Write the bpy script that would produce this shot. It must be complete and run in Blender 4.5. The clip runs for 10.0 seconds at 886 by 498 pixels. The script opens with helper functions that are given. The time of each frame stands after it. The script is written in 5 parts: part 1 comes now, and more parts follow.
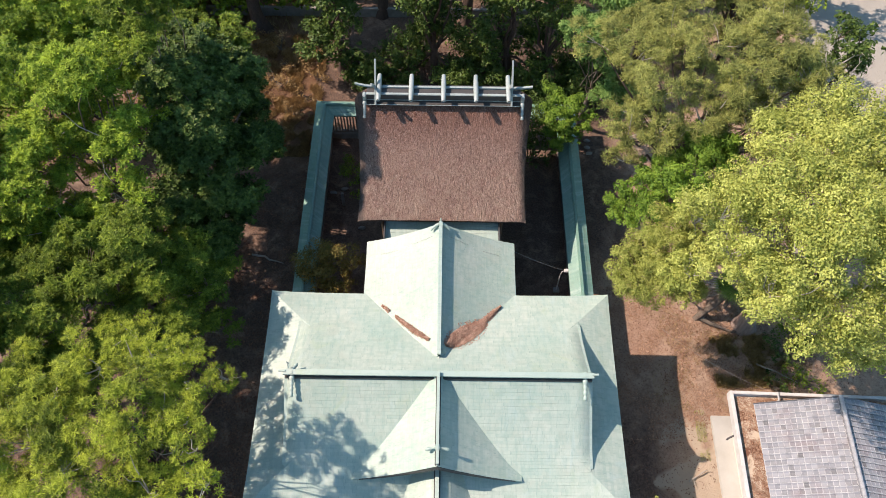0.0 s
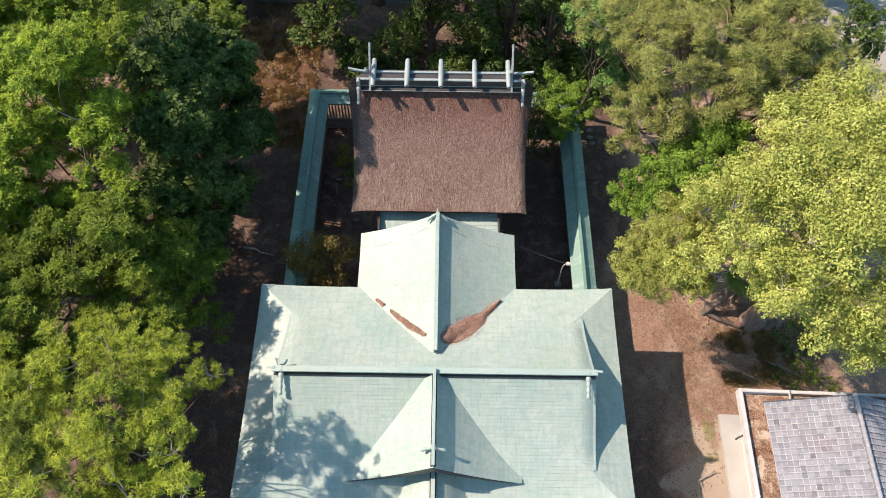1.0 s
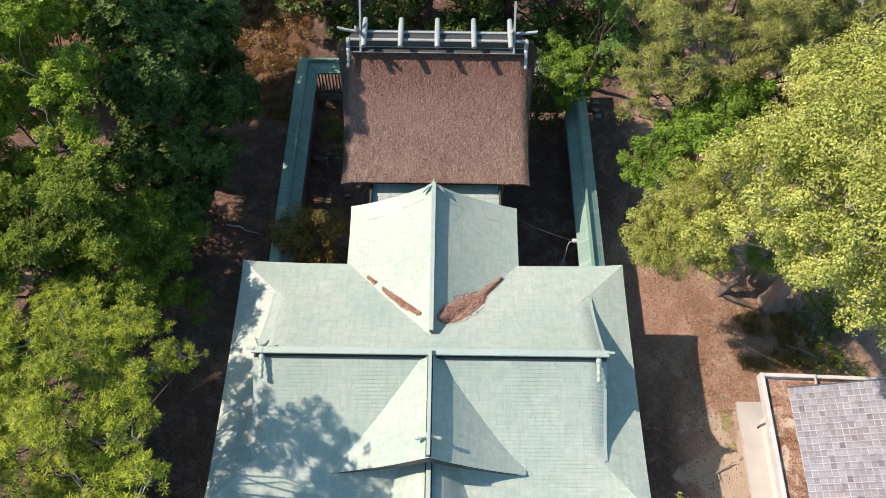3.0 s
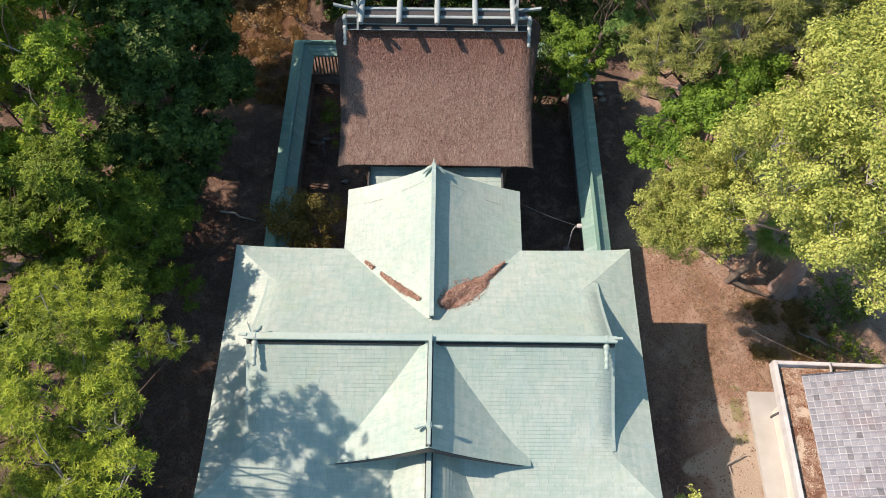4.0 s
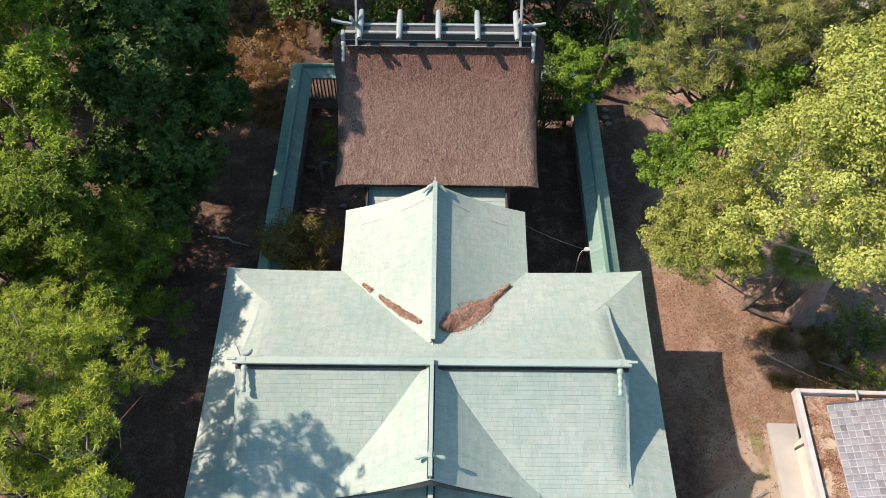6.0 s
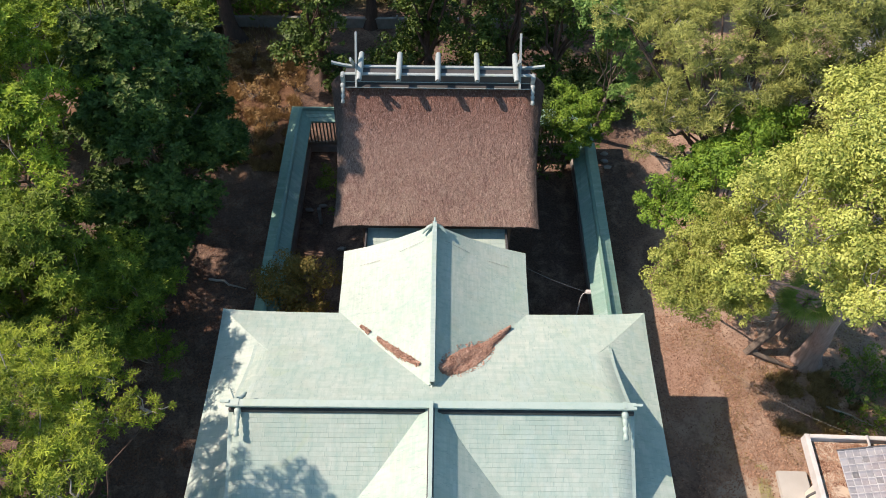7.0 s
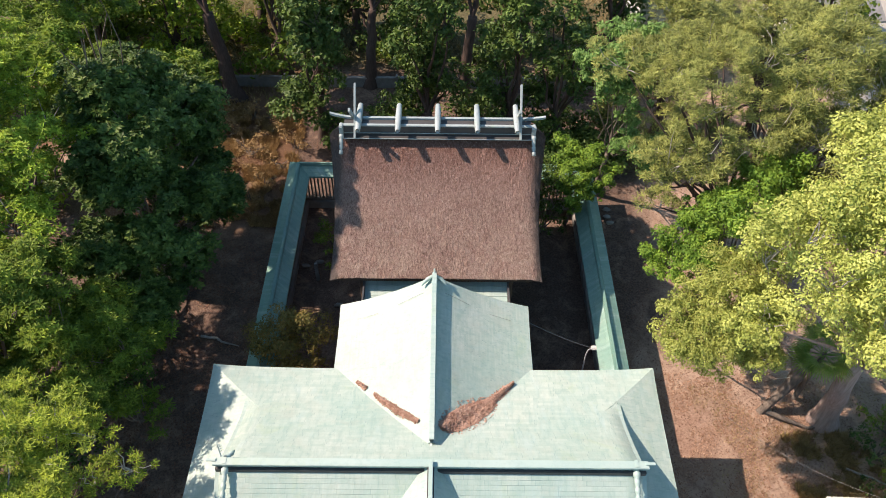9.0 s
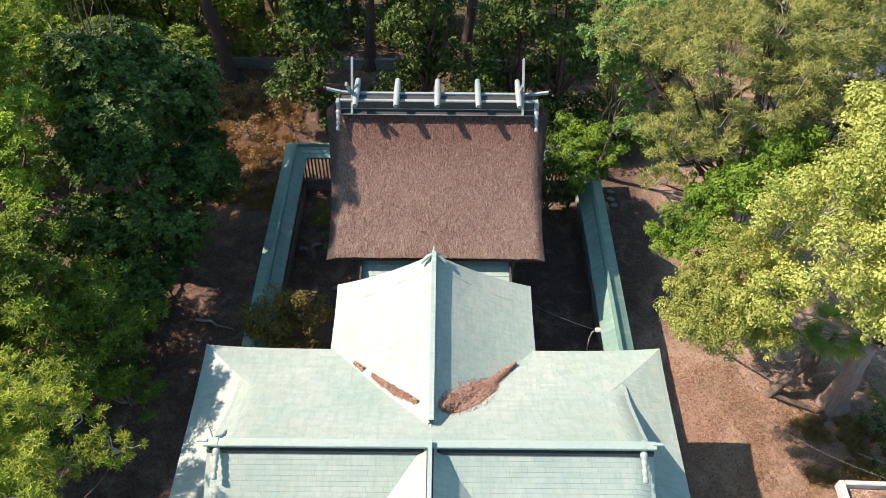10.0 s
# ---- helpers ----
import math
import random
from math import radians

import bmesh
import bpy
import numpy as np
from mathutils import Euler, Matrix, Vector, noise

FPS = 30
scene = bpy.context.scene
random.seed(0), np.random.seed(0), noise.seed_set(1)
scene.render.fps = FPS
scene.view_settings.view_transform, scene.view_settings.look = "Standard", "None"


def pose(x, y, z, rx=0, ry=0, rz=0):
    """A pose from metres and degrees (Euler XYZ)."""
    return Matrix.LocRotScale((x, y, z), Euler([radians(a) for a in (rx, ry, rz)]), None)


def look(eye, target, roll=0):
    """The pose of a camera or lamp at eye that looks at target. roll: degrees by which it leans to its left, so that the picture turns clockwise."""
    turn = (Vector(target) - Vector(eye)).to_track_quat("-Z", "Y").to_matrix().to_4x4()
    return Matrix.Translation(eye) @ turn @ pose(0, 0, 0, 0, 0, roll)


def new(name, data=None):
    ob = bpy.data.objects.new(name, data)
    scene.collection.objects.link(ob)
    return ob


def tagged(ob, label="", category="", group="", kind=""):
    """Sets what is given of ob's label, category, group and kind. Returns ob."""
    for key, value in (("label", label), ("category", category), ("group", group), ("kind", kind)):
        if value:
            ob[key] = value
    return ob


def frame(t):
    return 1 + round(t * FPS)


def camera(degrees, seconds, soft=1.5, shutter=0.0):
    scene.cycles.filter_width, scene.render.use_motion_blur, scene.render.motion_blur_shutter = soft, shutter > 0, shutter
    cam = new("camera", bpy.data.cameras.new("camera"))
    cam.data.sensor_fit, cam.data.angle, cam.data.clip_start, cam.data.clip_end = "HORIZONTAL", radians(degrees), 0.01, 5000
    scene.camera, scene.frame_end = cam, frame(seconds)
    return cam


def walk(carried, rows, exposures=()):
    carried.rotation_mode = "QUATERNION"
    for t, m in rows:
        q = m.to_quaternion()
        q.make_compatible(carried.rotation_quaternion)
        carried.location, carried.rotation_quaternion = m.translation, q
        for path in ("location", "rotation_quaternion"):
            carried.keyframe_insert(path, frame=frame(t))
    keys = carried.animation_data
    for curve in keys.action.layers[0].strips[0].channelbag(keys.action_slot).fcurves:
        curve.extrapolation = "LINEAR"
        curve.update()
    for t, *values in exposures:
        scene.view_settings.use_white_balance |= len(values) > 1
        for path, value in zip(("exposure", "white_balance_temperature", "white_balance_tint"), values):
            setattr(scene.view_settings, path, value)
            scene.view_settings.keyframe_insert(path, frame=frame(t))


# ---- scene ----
cam = camera(59.5, 10.0, soft=0.8)
PATH = [
    (0, (0.106, -0.719, 40.934), (0.107, 0.327, 39.23), 0.8),
    (0.5, (0.224, -0.424, 40.208), (0.223, 0.617, 38.501), 0.7),
    (1, (0.28, -0.107, 39.415), (0.28, 0.933, 37.707), 0.8),
    (1.5, (0.332, 0.217, 38.619), (0.334, 1.256, 36.91), 0.9),
    (2, (0.374, 0.397, 37.835), (0.377, 1.436, 36.126), 0.9),
    (2.5, (0.397, 0.465, 37.087), (0.4, 1.5, 35.376), 0.9),
    (4, (0.379, 0.601, 34.894), (0.382, 1.632, 33.181), 0.8),
    (4.5, (0.331, 0.637, 34.253), (0.334, 1.665, 32.538), 0.7),
    (5, (0.335, 0.653, 33.673), (0.336, 1.681, 31.958), 0.6),
    (5.5, (0.315, 0.663, 33.264), (0.317, 1.74, 31.579), 0.7),
    (5.7, (0.319, 0.685, 33.177), (0.32, 1.782, 31.504), 0.6),
    (6.8, (0.284, 0.655, 32.445), (0.289, 1.867, 30.854), 0.8),
    (7, (0.269, 0.647, 32.369), (0.274, 1.879, 30.793), 0.8),
    (7.5, (0.256, 0.698, 32.047), (0.261, 1.98, 30.512), 0.8),
    (8, (0.262, 0.756, 31.752), (0.266, 2.087, 30.259), 0.8),
    (8.5, (0.28, 0.765, 31.462), (0.283, 2.132, 30.002), 0.7),
    (9, (0.267, 0.766, 31.135), (0.271, 2.133, 29.675), 0.7),
    (9.5, (0.259, 0.788, 30.564), (0.263, 2.153, 29.102), 0.7),
    (10, (0.312, 0.866, 29.954), (0.314, 2.225, 28.488), 0.6),
]
walk(cam, [(t, look(eye, target, roll)) for t, eye, target, roll in PATH], [(0, 0.46), (2.5, 0.42), (4, 0.36), (5.5, 0.36), (7, 0.45), (8, 0.56), (10, 0.62)])

# ---- light ----
SUN = Vector((-0.87, 0.15, 1.0)).normalized()
sun_data = bpy.data.lights.new("sun", "SUN")
sun_data.energy, sun_data.angle, sun_data.color = 5.2, radians(0.6), (1.0, 0.795, 0.665)
sun = new("sun", sun_data)
sun.matrix_world = look(SUN * 120, (0, 0, 0))
world = bpy.data.worlds.new("sky")
scene.world = world
world.use_nodes = True
wn = world.node_tree
sky = wn.nodes.new("ShaderNodeTexSky")
sky.sky_type, sky.sun_disc = "NISHITA", False
sky.sun_elevation, sky.sun_rotation = math.asin(SUN.z), math.atan2(SUN.x, SUN.y)
sky.air_density, sky.dust_density, sky.ozone_density = 1.0, 0.9, 1.0
tint = wn.nodes.new("ShaderNodeMix")
tint.data_type, tint.blend_type = "RGBA", "MULTIPLY"
tint.inputs[0].default_value = 1.0
tint.inputs[7].default_value = (0.82, 1.0, 1.0, 1.0)
wn.links.new(sky.outputs[0], tint.inputs[6])
wn.links.new(tint.outputs[2], wn.nodes["Background"].inputs[0])
wn.nodes["Background"].inputs[1].default_value = 0.14


# ---- materials ----
class Mat:
    """A node material with short calls for its nodes."""

    def __init__(self, name, rough=0.8, metal=0.0, spec=0.5):
        self.m = bpy.data.materials.new(name)
        self.m.use_nodes = True
        self.t = self.m.node_tree
        self.b = self.t.nodes["Principled BSDF"]
        self.b.inputs["Roughness"].default_value = rough
        self.b.inputs["Metallic"].default_value = metal
        self.b.inputs["Specular IOR Level"].default_value = spec

    def node(self, kind, operation="", space="", blend=""):
        n = self.t.nodes.new(kind)
        if operation:
            n.operation = operation
        if space:
            n.noise_dimensions = space
        if blend:
            n.data_type, n.blend_type = "RGBA", blend
        return n

    def put(self, value, socket):
        if isinstance(value, bpy.types.NodeSocket):
            self.t.links.new(value, socket)
        else:
            socket.default_value = value

    def noise(self, scale, detail=4.0, rough=0.55, vec=None, stretch=None, distort=0.0):
        n = self.node("ShaderNodeTexNoise")
        n.inputs["Scale"].default_value = scale
        n.inputs["Detail"].default_value = detail
        n.inputs["Roughness"].default_value = rough
        n.inputs["Distortion"].default_value = distort
        v = vec if vec is not None else self.coord()
        if stretch:
            mp = self.node("ShaderNodeMapping")
            mp.inputs["Scale"].default_value = stretch
            self.t.links.new(v, mp.inputs[0])
            v = mp.outputs[0]
        self.t.links.new(v, n.inputs["Vector"])
        return n.outputs["Fac"]

    def coord(self, which="Object"):
        return self.node("ShaderNodeTexCoord").outputs[which]

    def place(self):
        return self.node("ShaderNodeNewGeometry").outputs["Position"]

    def math(self, op, a, b=0.0, c=0.0):
        n = self.node("ShaderNodeMath", operation=op)
        for v, s in zip((a, b, c), n.inputs):
            self.put(v, s)
        return n.outputs[0]

    def step(self, value, lo, hi, out0=0.0, out1=1.0):
        n = self.node("ShaderNodeMapRange")
        self.put(value, n.inputs[0])
        for v, s in zip((lo, hi, out0, out1), n.inputs[1:5]):
            s.default_value = v
        return n.outputs[0]

    def mix(self, fac, a, b, blend="MIX"):
        n = self.node("ShaderNodeMix", blend=blend)
        self.put(fac, n.inputs[0])
        for v, s in ((a, n.inputs[6]), (b, n.inputs[7])):
            self.put((*v, 1.0) if isinstance(v, tuple) and len(v) == 3 else v, s)
        return n.outputs[2]

    def color(self, value):
        self.put((*value, 1.0) if isinstance(value, tuple) else value, self.b.inputs["Base Color"])
        return self

    def bump(self, height, strength=0.4, distance=0.02):
        n = self.node("ShaderNodeBump")
        n.inputs["Strength"].default_value = strength
        n.inputs["Distance"].default_value = distance
        self.t.links.new(height, n.inputs["Height"])
        self.t.links.new(n.outputs[0], self.b.inputs["Normal"])
        return self

    def rough(self, value):
        self.put(value, self.b.inputs["Roughness"])
        return self


def copper(name, pale, deep, joints=0.62, rough=0.48, brown=0.35, sheets=1.0):
    """Weathered sheet copper: verdigris with streaks, sheet joints along each course and a tone per sheet."""
    k = Mat(name, rough, 0.0, 0.5)
    uv = k.node("ShaderNodeSeparateXYZ")
    k.t.links.new(k.coord("UV"), uv.inputs[0])
    row = k.math("FLOOR", uv.outputs[1])
    shift = k.node("ShaderNodeTexWhiteNoise", space="1D")
    k.t.links.new(row, shift.inputs["W"])
    along = k.math("ADD", k.math("DIVIDE", uv.outputs[0], joints), shift.outputs["Value"])
    seam = k.math("LESS_THAN", k.math("FRACT", along), 0.024 / joints)
    sheet = k.node("ShaderNodeTexWhiteNoise", space="2D")
    pair = k.node("ShaderNodeCombineXYZ")
    k.t.links.new(k.math("FLOOR", along), pair.inputs[0])
    k.t.links.new(row, pair.inputs[1])
    k.t.links.new(pair.outputs[0], sheet.inputs["Vector"])
    pos = k.place()
    broad = k.noise(0.35, 5, 0.6, pos)
    fine = k.noise(7.0, 6, 0.7, pos)
    patch = k.step(k.noise(1.1, 5, 0.65, pos, distort=0.6), 0.5, 0.75)
    c = k.mix(k.step(broad, 0.35, 0.68), pale, deep)
    streak = k.noise(1.0, 4, 0.65, k.coord("UV"), (5.0, 0.16, 1.0), 0.4)
    c = k.mix(k.step(streak, 0.48, 0.70, 0.0, 0.6), c, (deep[0] * 0.72, deep[1] * 0.80, deep[2] * 0.82))
    c = k.mix(k.step(streak, 0.46, 0.28, 0.0, 0.35), c, (pale[0] * 1.15, pale[1] * 1.08, pale[2] * 1.06))
    c = k.mix(k.math("MULTIPLY", k.step(sheet.outputs["Value"], 0.30, 1.0), 0.46 * sheets), c, (deep[0] * 0.8, deep[1] * 0.86, deep[2] * 0.86))
    c = k.mix(k.math("MULTIPLY", k.step(fine, 0.42, 0.75), 0.28), c, (pale[0] * 1.1, pale[1] * 1.05, pale[2] * 1.04))
    c = k.mix(k.math("MULTIPLY", patch, brown), c, (0.36, 0.37, 0.31))
    blue = k.step(k.noise(0.8, 5, 0.7, k.coord("UV"), (2.6, 0.10, 1.0), 0.8), 0.54, 0.72, 0.0, 0.5)
    c = k.mix(blue, c, (0.37, 0.48, 0.47))
    grime = k.step(k.noise(3.4, 6, 0.75, pos, distort=0.5), 0.50, 0.66, 0.0, 0.38)
    c = k.mix(grime, c, (deep[0] * 0.80, deep[1] * 0.82, deep[2] * 0.80))
    moss = k.step(k.noise(0.55, 6, 0.7, pos, distort=1.0), 0.58, 0.72)
    c = k.mix(k.math("MULTIPLY", moss, 0.4), c, (0.34, 0.43, 0.25))
    lap = k.math("LESS_THAN", k.math("FRACT", uv.outputs[1]), 0.10)
    c = k.mix(k.math("MULTIPLY", k.math("MAXIMUM", k.math("MULTIPLY", seam, k.step(k.noise(1.7, 3, 0.6, pos), 0.36, 0.58)), k.math("MULTIPLY", lap, k.step(k.noise(2.5, 3, 0.6, pos), 0.35, 0.7, 0.0, 0.6))), 0.30 * sheets), c, (0.13, 0.21, 0.20))
    k.color(c)
    k.rough(k.step(fine, 0.3, 0.7, rough - 0.06, rough + 0.16))
    k.bump(k.math("ADD", fine, k.math("MULTIPLY", seam, -1.2 * sheets)), 0.22, 0.01)
    return k.m


COPPER = copper("roof_copper", (0.442, 0.505, 0.447), (0.325, 0.432, 0.38), 0.55)
COPPER_TRIM = copper("ridge_copper", (0.395, 0.48, 0.435), (0.30, 0.41, 0.375), 1.8, 0.45, 0.15, 0.0)
COPPER_DARK = copper("fence_copper", (0.22, 0.36, 0.295), (0.14, 0.27, 0.225), 1.2, 0.42, 0.25, 0.7)
COPPER_GREY = copper("shrine_ridge_copper", (0.37, 0.415, 0.405), (0.25, 0.305, 0.305), 1.8, 0.42, 0.25, 0.0)


def plain(name, base, dark, scale=3.0, rough=0.8, relief=0.3, fine_scale=40.0, spec=0.4):
    k = Mat(name, rough, 0.0, spec)
    pos = k.coord()
    a = k.step(k.noise(scale, 5, 0.62, pos), 0.3, 0.7)
    f = k.noise(fine_scale, 4, 0.6, pos)
    c = k.mix(a, base, dark)
    c = k.mix(k.step(f, 0.35, 0.8, 0.0, 0.45), c, tuple(v * 0.62 for v in base))
    k.color(c)
    k.bump(f, relief, 0.01)
    return k.m


def timber(name, base, dark, axis=2, rough=0.75):
    k = Mat(name, rough, 0.0, 0.35)
    st = [14.0, 14.0, 14.0]
    st[axis] = 0.9
    g = k.noise(1.0, 6, 0.65, k.coord(), tuple(st))
    w = k.noise(0.8, 4, 0.6, k.place())
    c = k.mix(k.step(g, 0.3, 0.7), base, dark)
    k.color(k.mix(k.step(w, 0.4, 0.75, 0.0, 0.4), c, tuple(v * 0.55 for v in dark)))
    k.bump(g, 0.35, 0.008)
    return k.m


WOOD = timber("aged_timber", (0.20, 0.125, 0.08), (0.11, 0.07, 0.05))
WOOD_GREY = timber("grey_timber", (0.26, 0.23, 0.19), (0.15, 0.13, 0.11))
# real dark cladding; also paints shade at ridge bases and the dormer's edge
DARK_CLAD_SHADE = plain("dark_cladding_and_shade", (0.085, 0.08, 0.078), (0.05, 0.05, 0.05), 2.0, 0.5)
PLASTER = plain("cream_plaster", (0.72, 0.69, 0.62), (0.60, 0.57, 0.50), 1.2, 0.85, 0.15)
WHITE_TRIM = plain("white_painted_concrete", (0.63, 0.625, 0.61), (0.50, 0.485, 0.46), 2.2, 0.8, 0.2)
CONCRETE = plain("pale_concrete", (0.47, 0.465, 0.44), (0.40, 0.39, 0.36), 0.9, 0.9, 0.25)
STONE = plain("grey_stone", (0.30, 0.29, 0.27), (0.20, 0.19, 0.18), 2.4, 0.9, 0.5)
METAL = plain("grey_metal", (0.55, 0.55, 0.54), (0.42, 0.42, 0.42), 3.0, 0.4, 0.1)
WIRE = plain("black_cable", (0.30, 0.29, 0.28), (0.22, 0.21, 0.2), 3.0, 0.6, 0.1)


def thatch():
    """Layered cypress bark, matted and crinkled, the grain running down the slope."""
    k = Mat("bark_thatch", 0.95, 0.0, 0.15)
    pos = k.place()
    strand = k.noise(1.0, 5, 0.7, pos, (20.0, 6.5, 6.5), 1.2)
    speck = k.noise(12.0, 6, 0.85, pos, (1.0, 0.7, 0.7))
    clump = k.noise(7.0, 5, 0.7, pos, None, 0.5)
    broad = k.noise(0.5, 4, 0.6, pos)
    mid = k.noise(2.2, 5, 0.65, pos)
    sep = k.node("ShaderNodeSeparateXYZ")
    k.t.links.new(pos, sep.inputs[0])
    c = k.mix(k.step(strand, 0.36, 0.64), (0.165, 0.098, 0.08), (0.48, 0.32, 0.27))
    c = k.mix(k.step(broad, 0.42, 0.62, 0.0, 0.45), c, (0.39, 0.255, 0.21))
    newer = k.math("MULTIPLY", k.step(sep.outputs[2], 8.0, 9.3), k.step(mid, 0.25, 0.6, 0.35, 1.0))
    c = k.mix(k.math("MULTIPLY", newer, 0.75), c, k.mix(k.step(strand, 0.38, 0.62), (0.13, 0.056, 0.042), (0.27, 0.125, 0.09)))
    worn = k.math("MULTIPLY", k.step(sep.outputs[2], 8.6, 6.6), k.step(k.noise(1.6, 5, 0.7, pos, distort=1.0), 0.36, 0.64))
    c = k.mix(k.math("MULTIPLY", worn, 0.72), c, k.mix(k.step(strand, 0.38, 0.62), (0.31, 0.225, 0.175), (0.64, 0.50, 0.40)))
    c = k.mix(k.step(clump, 0.54, 0.74, 0.0, 0.35), c, (0.16, 0.095, 0.075))
    c = k.mix(k.step(speck, 0.55, 0.68, 0.0, 0.85), c, (0.60, 0.49, 0.43))
    c = k.mix(k.step(speck, 0.45, 0.33, 0.0, 0.8), c, (0.07, 0.045, 0.036))
    # dark verges: grey weathered bark, with the rolled edges' shade painted in
    verge = k.step(k.math("ADD", k.math("ABSOLUTE", k.math("SUBTRACT", sep.outputs[0], 0.07)), k.math("MULTIPLY", k.math("SUBTRACT", mid, 0.5), 0.3)), 4.12, 4.36)
    c = k.mix(k.math("MULTIPLY", verge, 0.75), c, k.mix(strand, (0.06, 0.055, 0.052), (0.14, 0.125, 0.115)))
    k.color(c)
    k.bump(k.math("ADD", strand, k.math("ADD", k.math("MULTIPLY", clump, 0.8), speck)), 1.0, 0.16)
    return k.m


THATCH = thatch()


def ground_material():
    k = Mat("earth", 0.97, 0.0, 0.15)
    pos = k.place()
    sep = k.node("ShaderNodeSeparateXYZ")
    k.t.links.new(pos, sep.inputs[0])
    x, y = sep.outputs[0], sep.outputs[1]
    broad = k.noise(0.16, 5, 0.6, pos, distort=0.8)
    mid = k.noise(0.9, 6, 0.7, pos, distort=0.6)
    fine = k.noise(9.0, 6, 0.75, pos)
    grain = k.noise(45.0, 3, 0.7, pos)
    c = k.mix(k.step(mid, 0.32, 0.68), (0.25, 0.162, 0.118), (0.50, 0.365, 0.27))
    c = k.mix(k.step(broad, 0.50, 0.66, 0.0, 0.6), c, (0.26, 0.145, 0.105))
    c = k.mix(k.step(fine, 0.50, 0.72, 0.0, 0.6), c, (0.43, 0.325, 0.235))
    c = k.mix(k.step(fine, 0.48, 0.30, 0.0, 0.7), c, (0.09, 0.06, 0.046))
    # dark leaf mould plus painted shade round the shrine and under the western trees
    shaded_soil = k.math("MULTIPLY", k.step(x, 12.6, 11.2), k.math("MAXIMUM", k.step(y, 16.0, 13.0), k.step(y, 22.0, 25.0)))
    shaded_soil = k.math("MULTIPLY", k.math("MAXIMUM", shaded_soil, k.step(x, 8.6, 7.8)), k.math("MAXIMUM", k.step(y, 36.0, 33.5), k.step(x, -11.5, -9.5)))
    shaded_soil = k.math("MULTIPLY", shaded_soil, k.step(k.noise(0.8, 5, 0.7, pos, distort=0.7), 0.32, 0.52, 0.35, 0.97))
    c = k.mix(shaded_soil, c, k.mix(k.step(fine, 0.4, 0.65), (0.085, 0.06, 0.05), (0.19, 0.13, 0.10)))
    # trodden pale earth beside the annexe
    wob = k.math("MULTIPLY", k.math("SUBTRACT", k.noise(0.55, 2, 0.4, pos), 0.5), 3.0)
    dx = k.math("DIVIDE", k.math("SUBTRACT", x, 13.7), 1.5)
    dy = k.math("DIVIDE", k.math("SUBTRACT", y, 10.6), 3.2)
    rad = k.math("ADD", k.math("SQRT", k.math("ADD", k.math("MULTIPLY", dx, dx), k.math("MULTIPLY", dy, dy))), wob)
    c = k.mix(k.step(k.math("ADD", rad, k.math("MULTIPLY", fine, 0.25)), 1.16, 1.0, 0.0, 0.8), c, (0.46, 0.385, 0.30))
    # dry grass in the open strip and behind the fence
    g1 = k.math("MULTIPLY", k.math("MAXIMUM", k.math("MULTIPLY", k.step(y, 34.5, 36.5), k.step(x, -8.6, -10.4)), k.math("MULTIPLY", k.step(y, 29.5, 32.5), k.step(x, -8.6, -9.2))), k.step(broad, 0.30, 0.5))
    c = k.mix(k.math("MULTIPLY", g1, k.step(fine, 0.3, 0.6, 0.75, 1.0)), c, k.mix(fine, (0.11, 0.062, 0.036), (0.22, 0.125, 0.068)))
    # bare pale ground and paving beyond the wood
    c = k.mix(k.math("MULTIPLY", k.step(y, 46.5, 48.5), 0.85), c, k.mix(k.step(fine, 0.35, 0.65), (0.06, 0.065, 0.027), (0.16, 0.135, 0.06)))
    far = k.math("MULTIPLY", k.step(x, 26.0, 28.0), 1.0)
    c = k.mix(k.math("MINIMUM", far, 1.0), c, k.mix(mid, (0.36, 0.33, 0.28), (0.42, 0.40, 0.36)))
    c = k.mix(k.step(grain, 0.55, 0.8, 0.0, 0.4), c, (0.37, 0.28, 0.21))
    k.color(c)
    k.bump(k.math("ADD", k.math("MULTIPLY", fine, 2.0), grain), 0.8, 0.04)
    return k.m


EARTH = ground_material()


def leaf_material(name, lit, deep, yellow, glow=0.45, gloss=0.58):
    """Leaves: tone by leaf, a broader drift through the crown, light let through."""
    k = Mat(name, gloss, 0.0, 0.22)
    rnd = k.node("ShaderNodeNewGeometry").outputs["Random Per Island"]
    drift = k.math("ADD", k.math("MULTIPLY", k.noise(0.55, 3, 0.6, k.place()), 0.4), k.math("MULTIPLY", k.noise(2.7, 3, 0.65, k.place()), 0.6))
    c = k.mix(k.step(drift, 0.40, 0.60), deep, lit)
    c = k.mix(k.math("MULTIPLY", k.step(rnd, 0.2, 1.0, 0.0, 0.55), k.step(drift, 0.42, 0.60, 0.15, 1.0)), c, yellow)
    c = k.mix(k.step(rnd, 0.25, 0.0, 0.0, 0.4), c, tuple(v * 0.55 for v in deep))
    k.color(c)
    thin = k.node("ShaderNodeBsdfTranslucent")
    k.t.links.new(c, thin.inputs[0])
    both = k.node("ShaderNodeMixShader")
    both.inputs[0].default_value = glow
    k.t.links.new(k.b.outputs[0], both.inputs[1])
    k.t.links.new(thin.outputs[0], both.inputs[2])
    k.t.links.new(both.outputs[0], k.t.nodes["Material Output"].inputs[0])
    return k.m


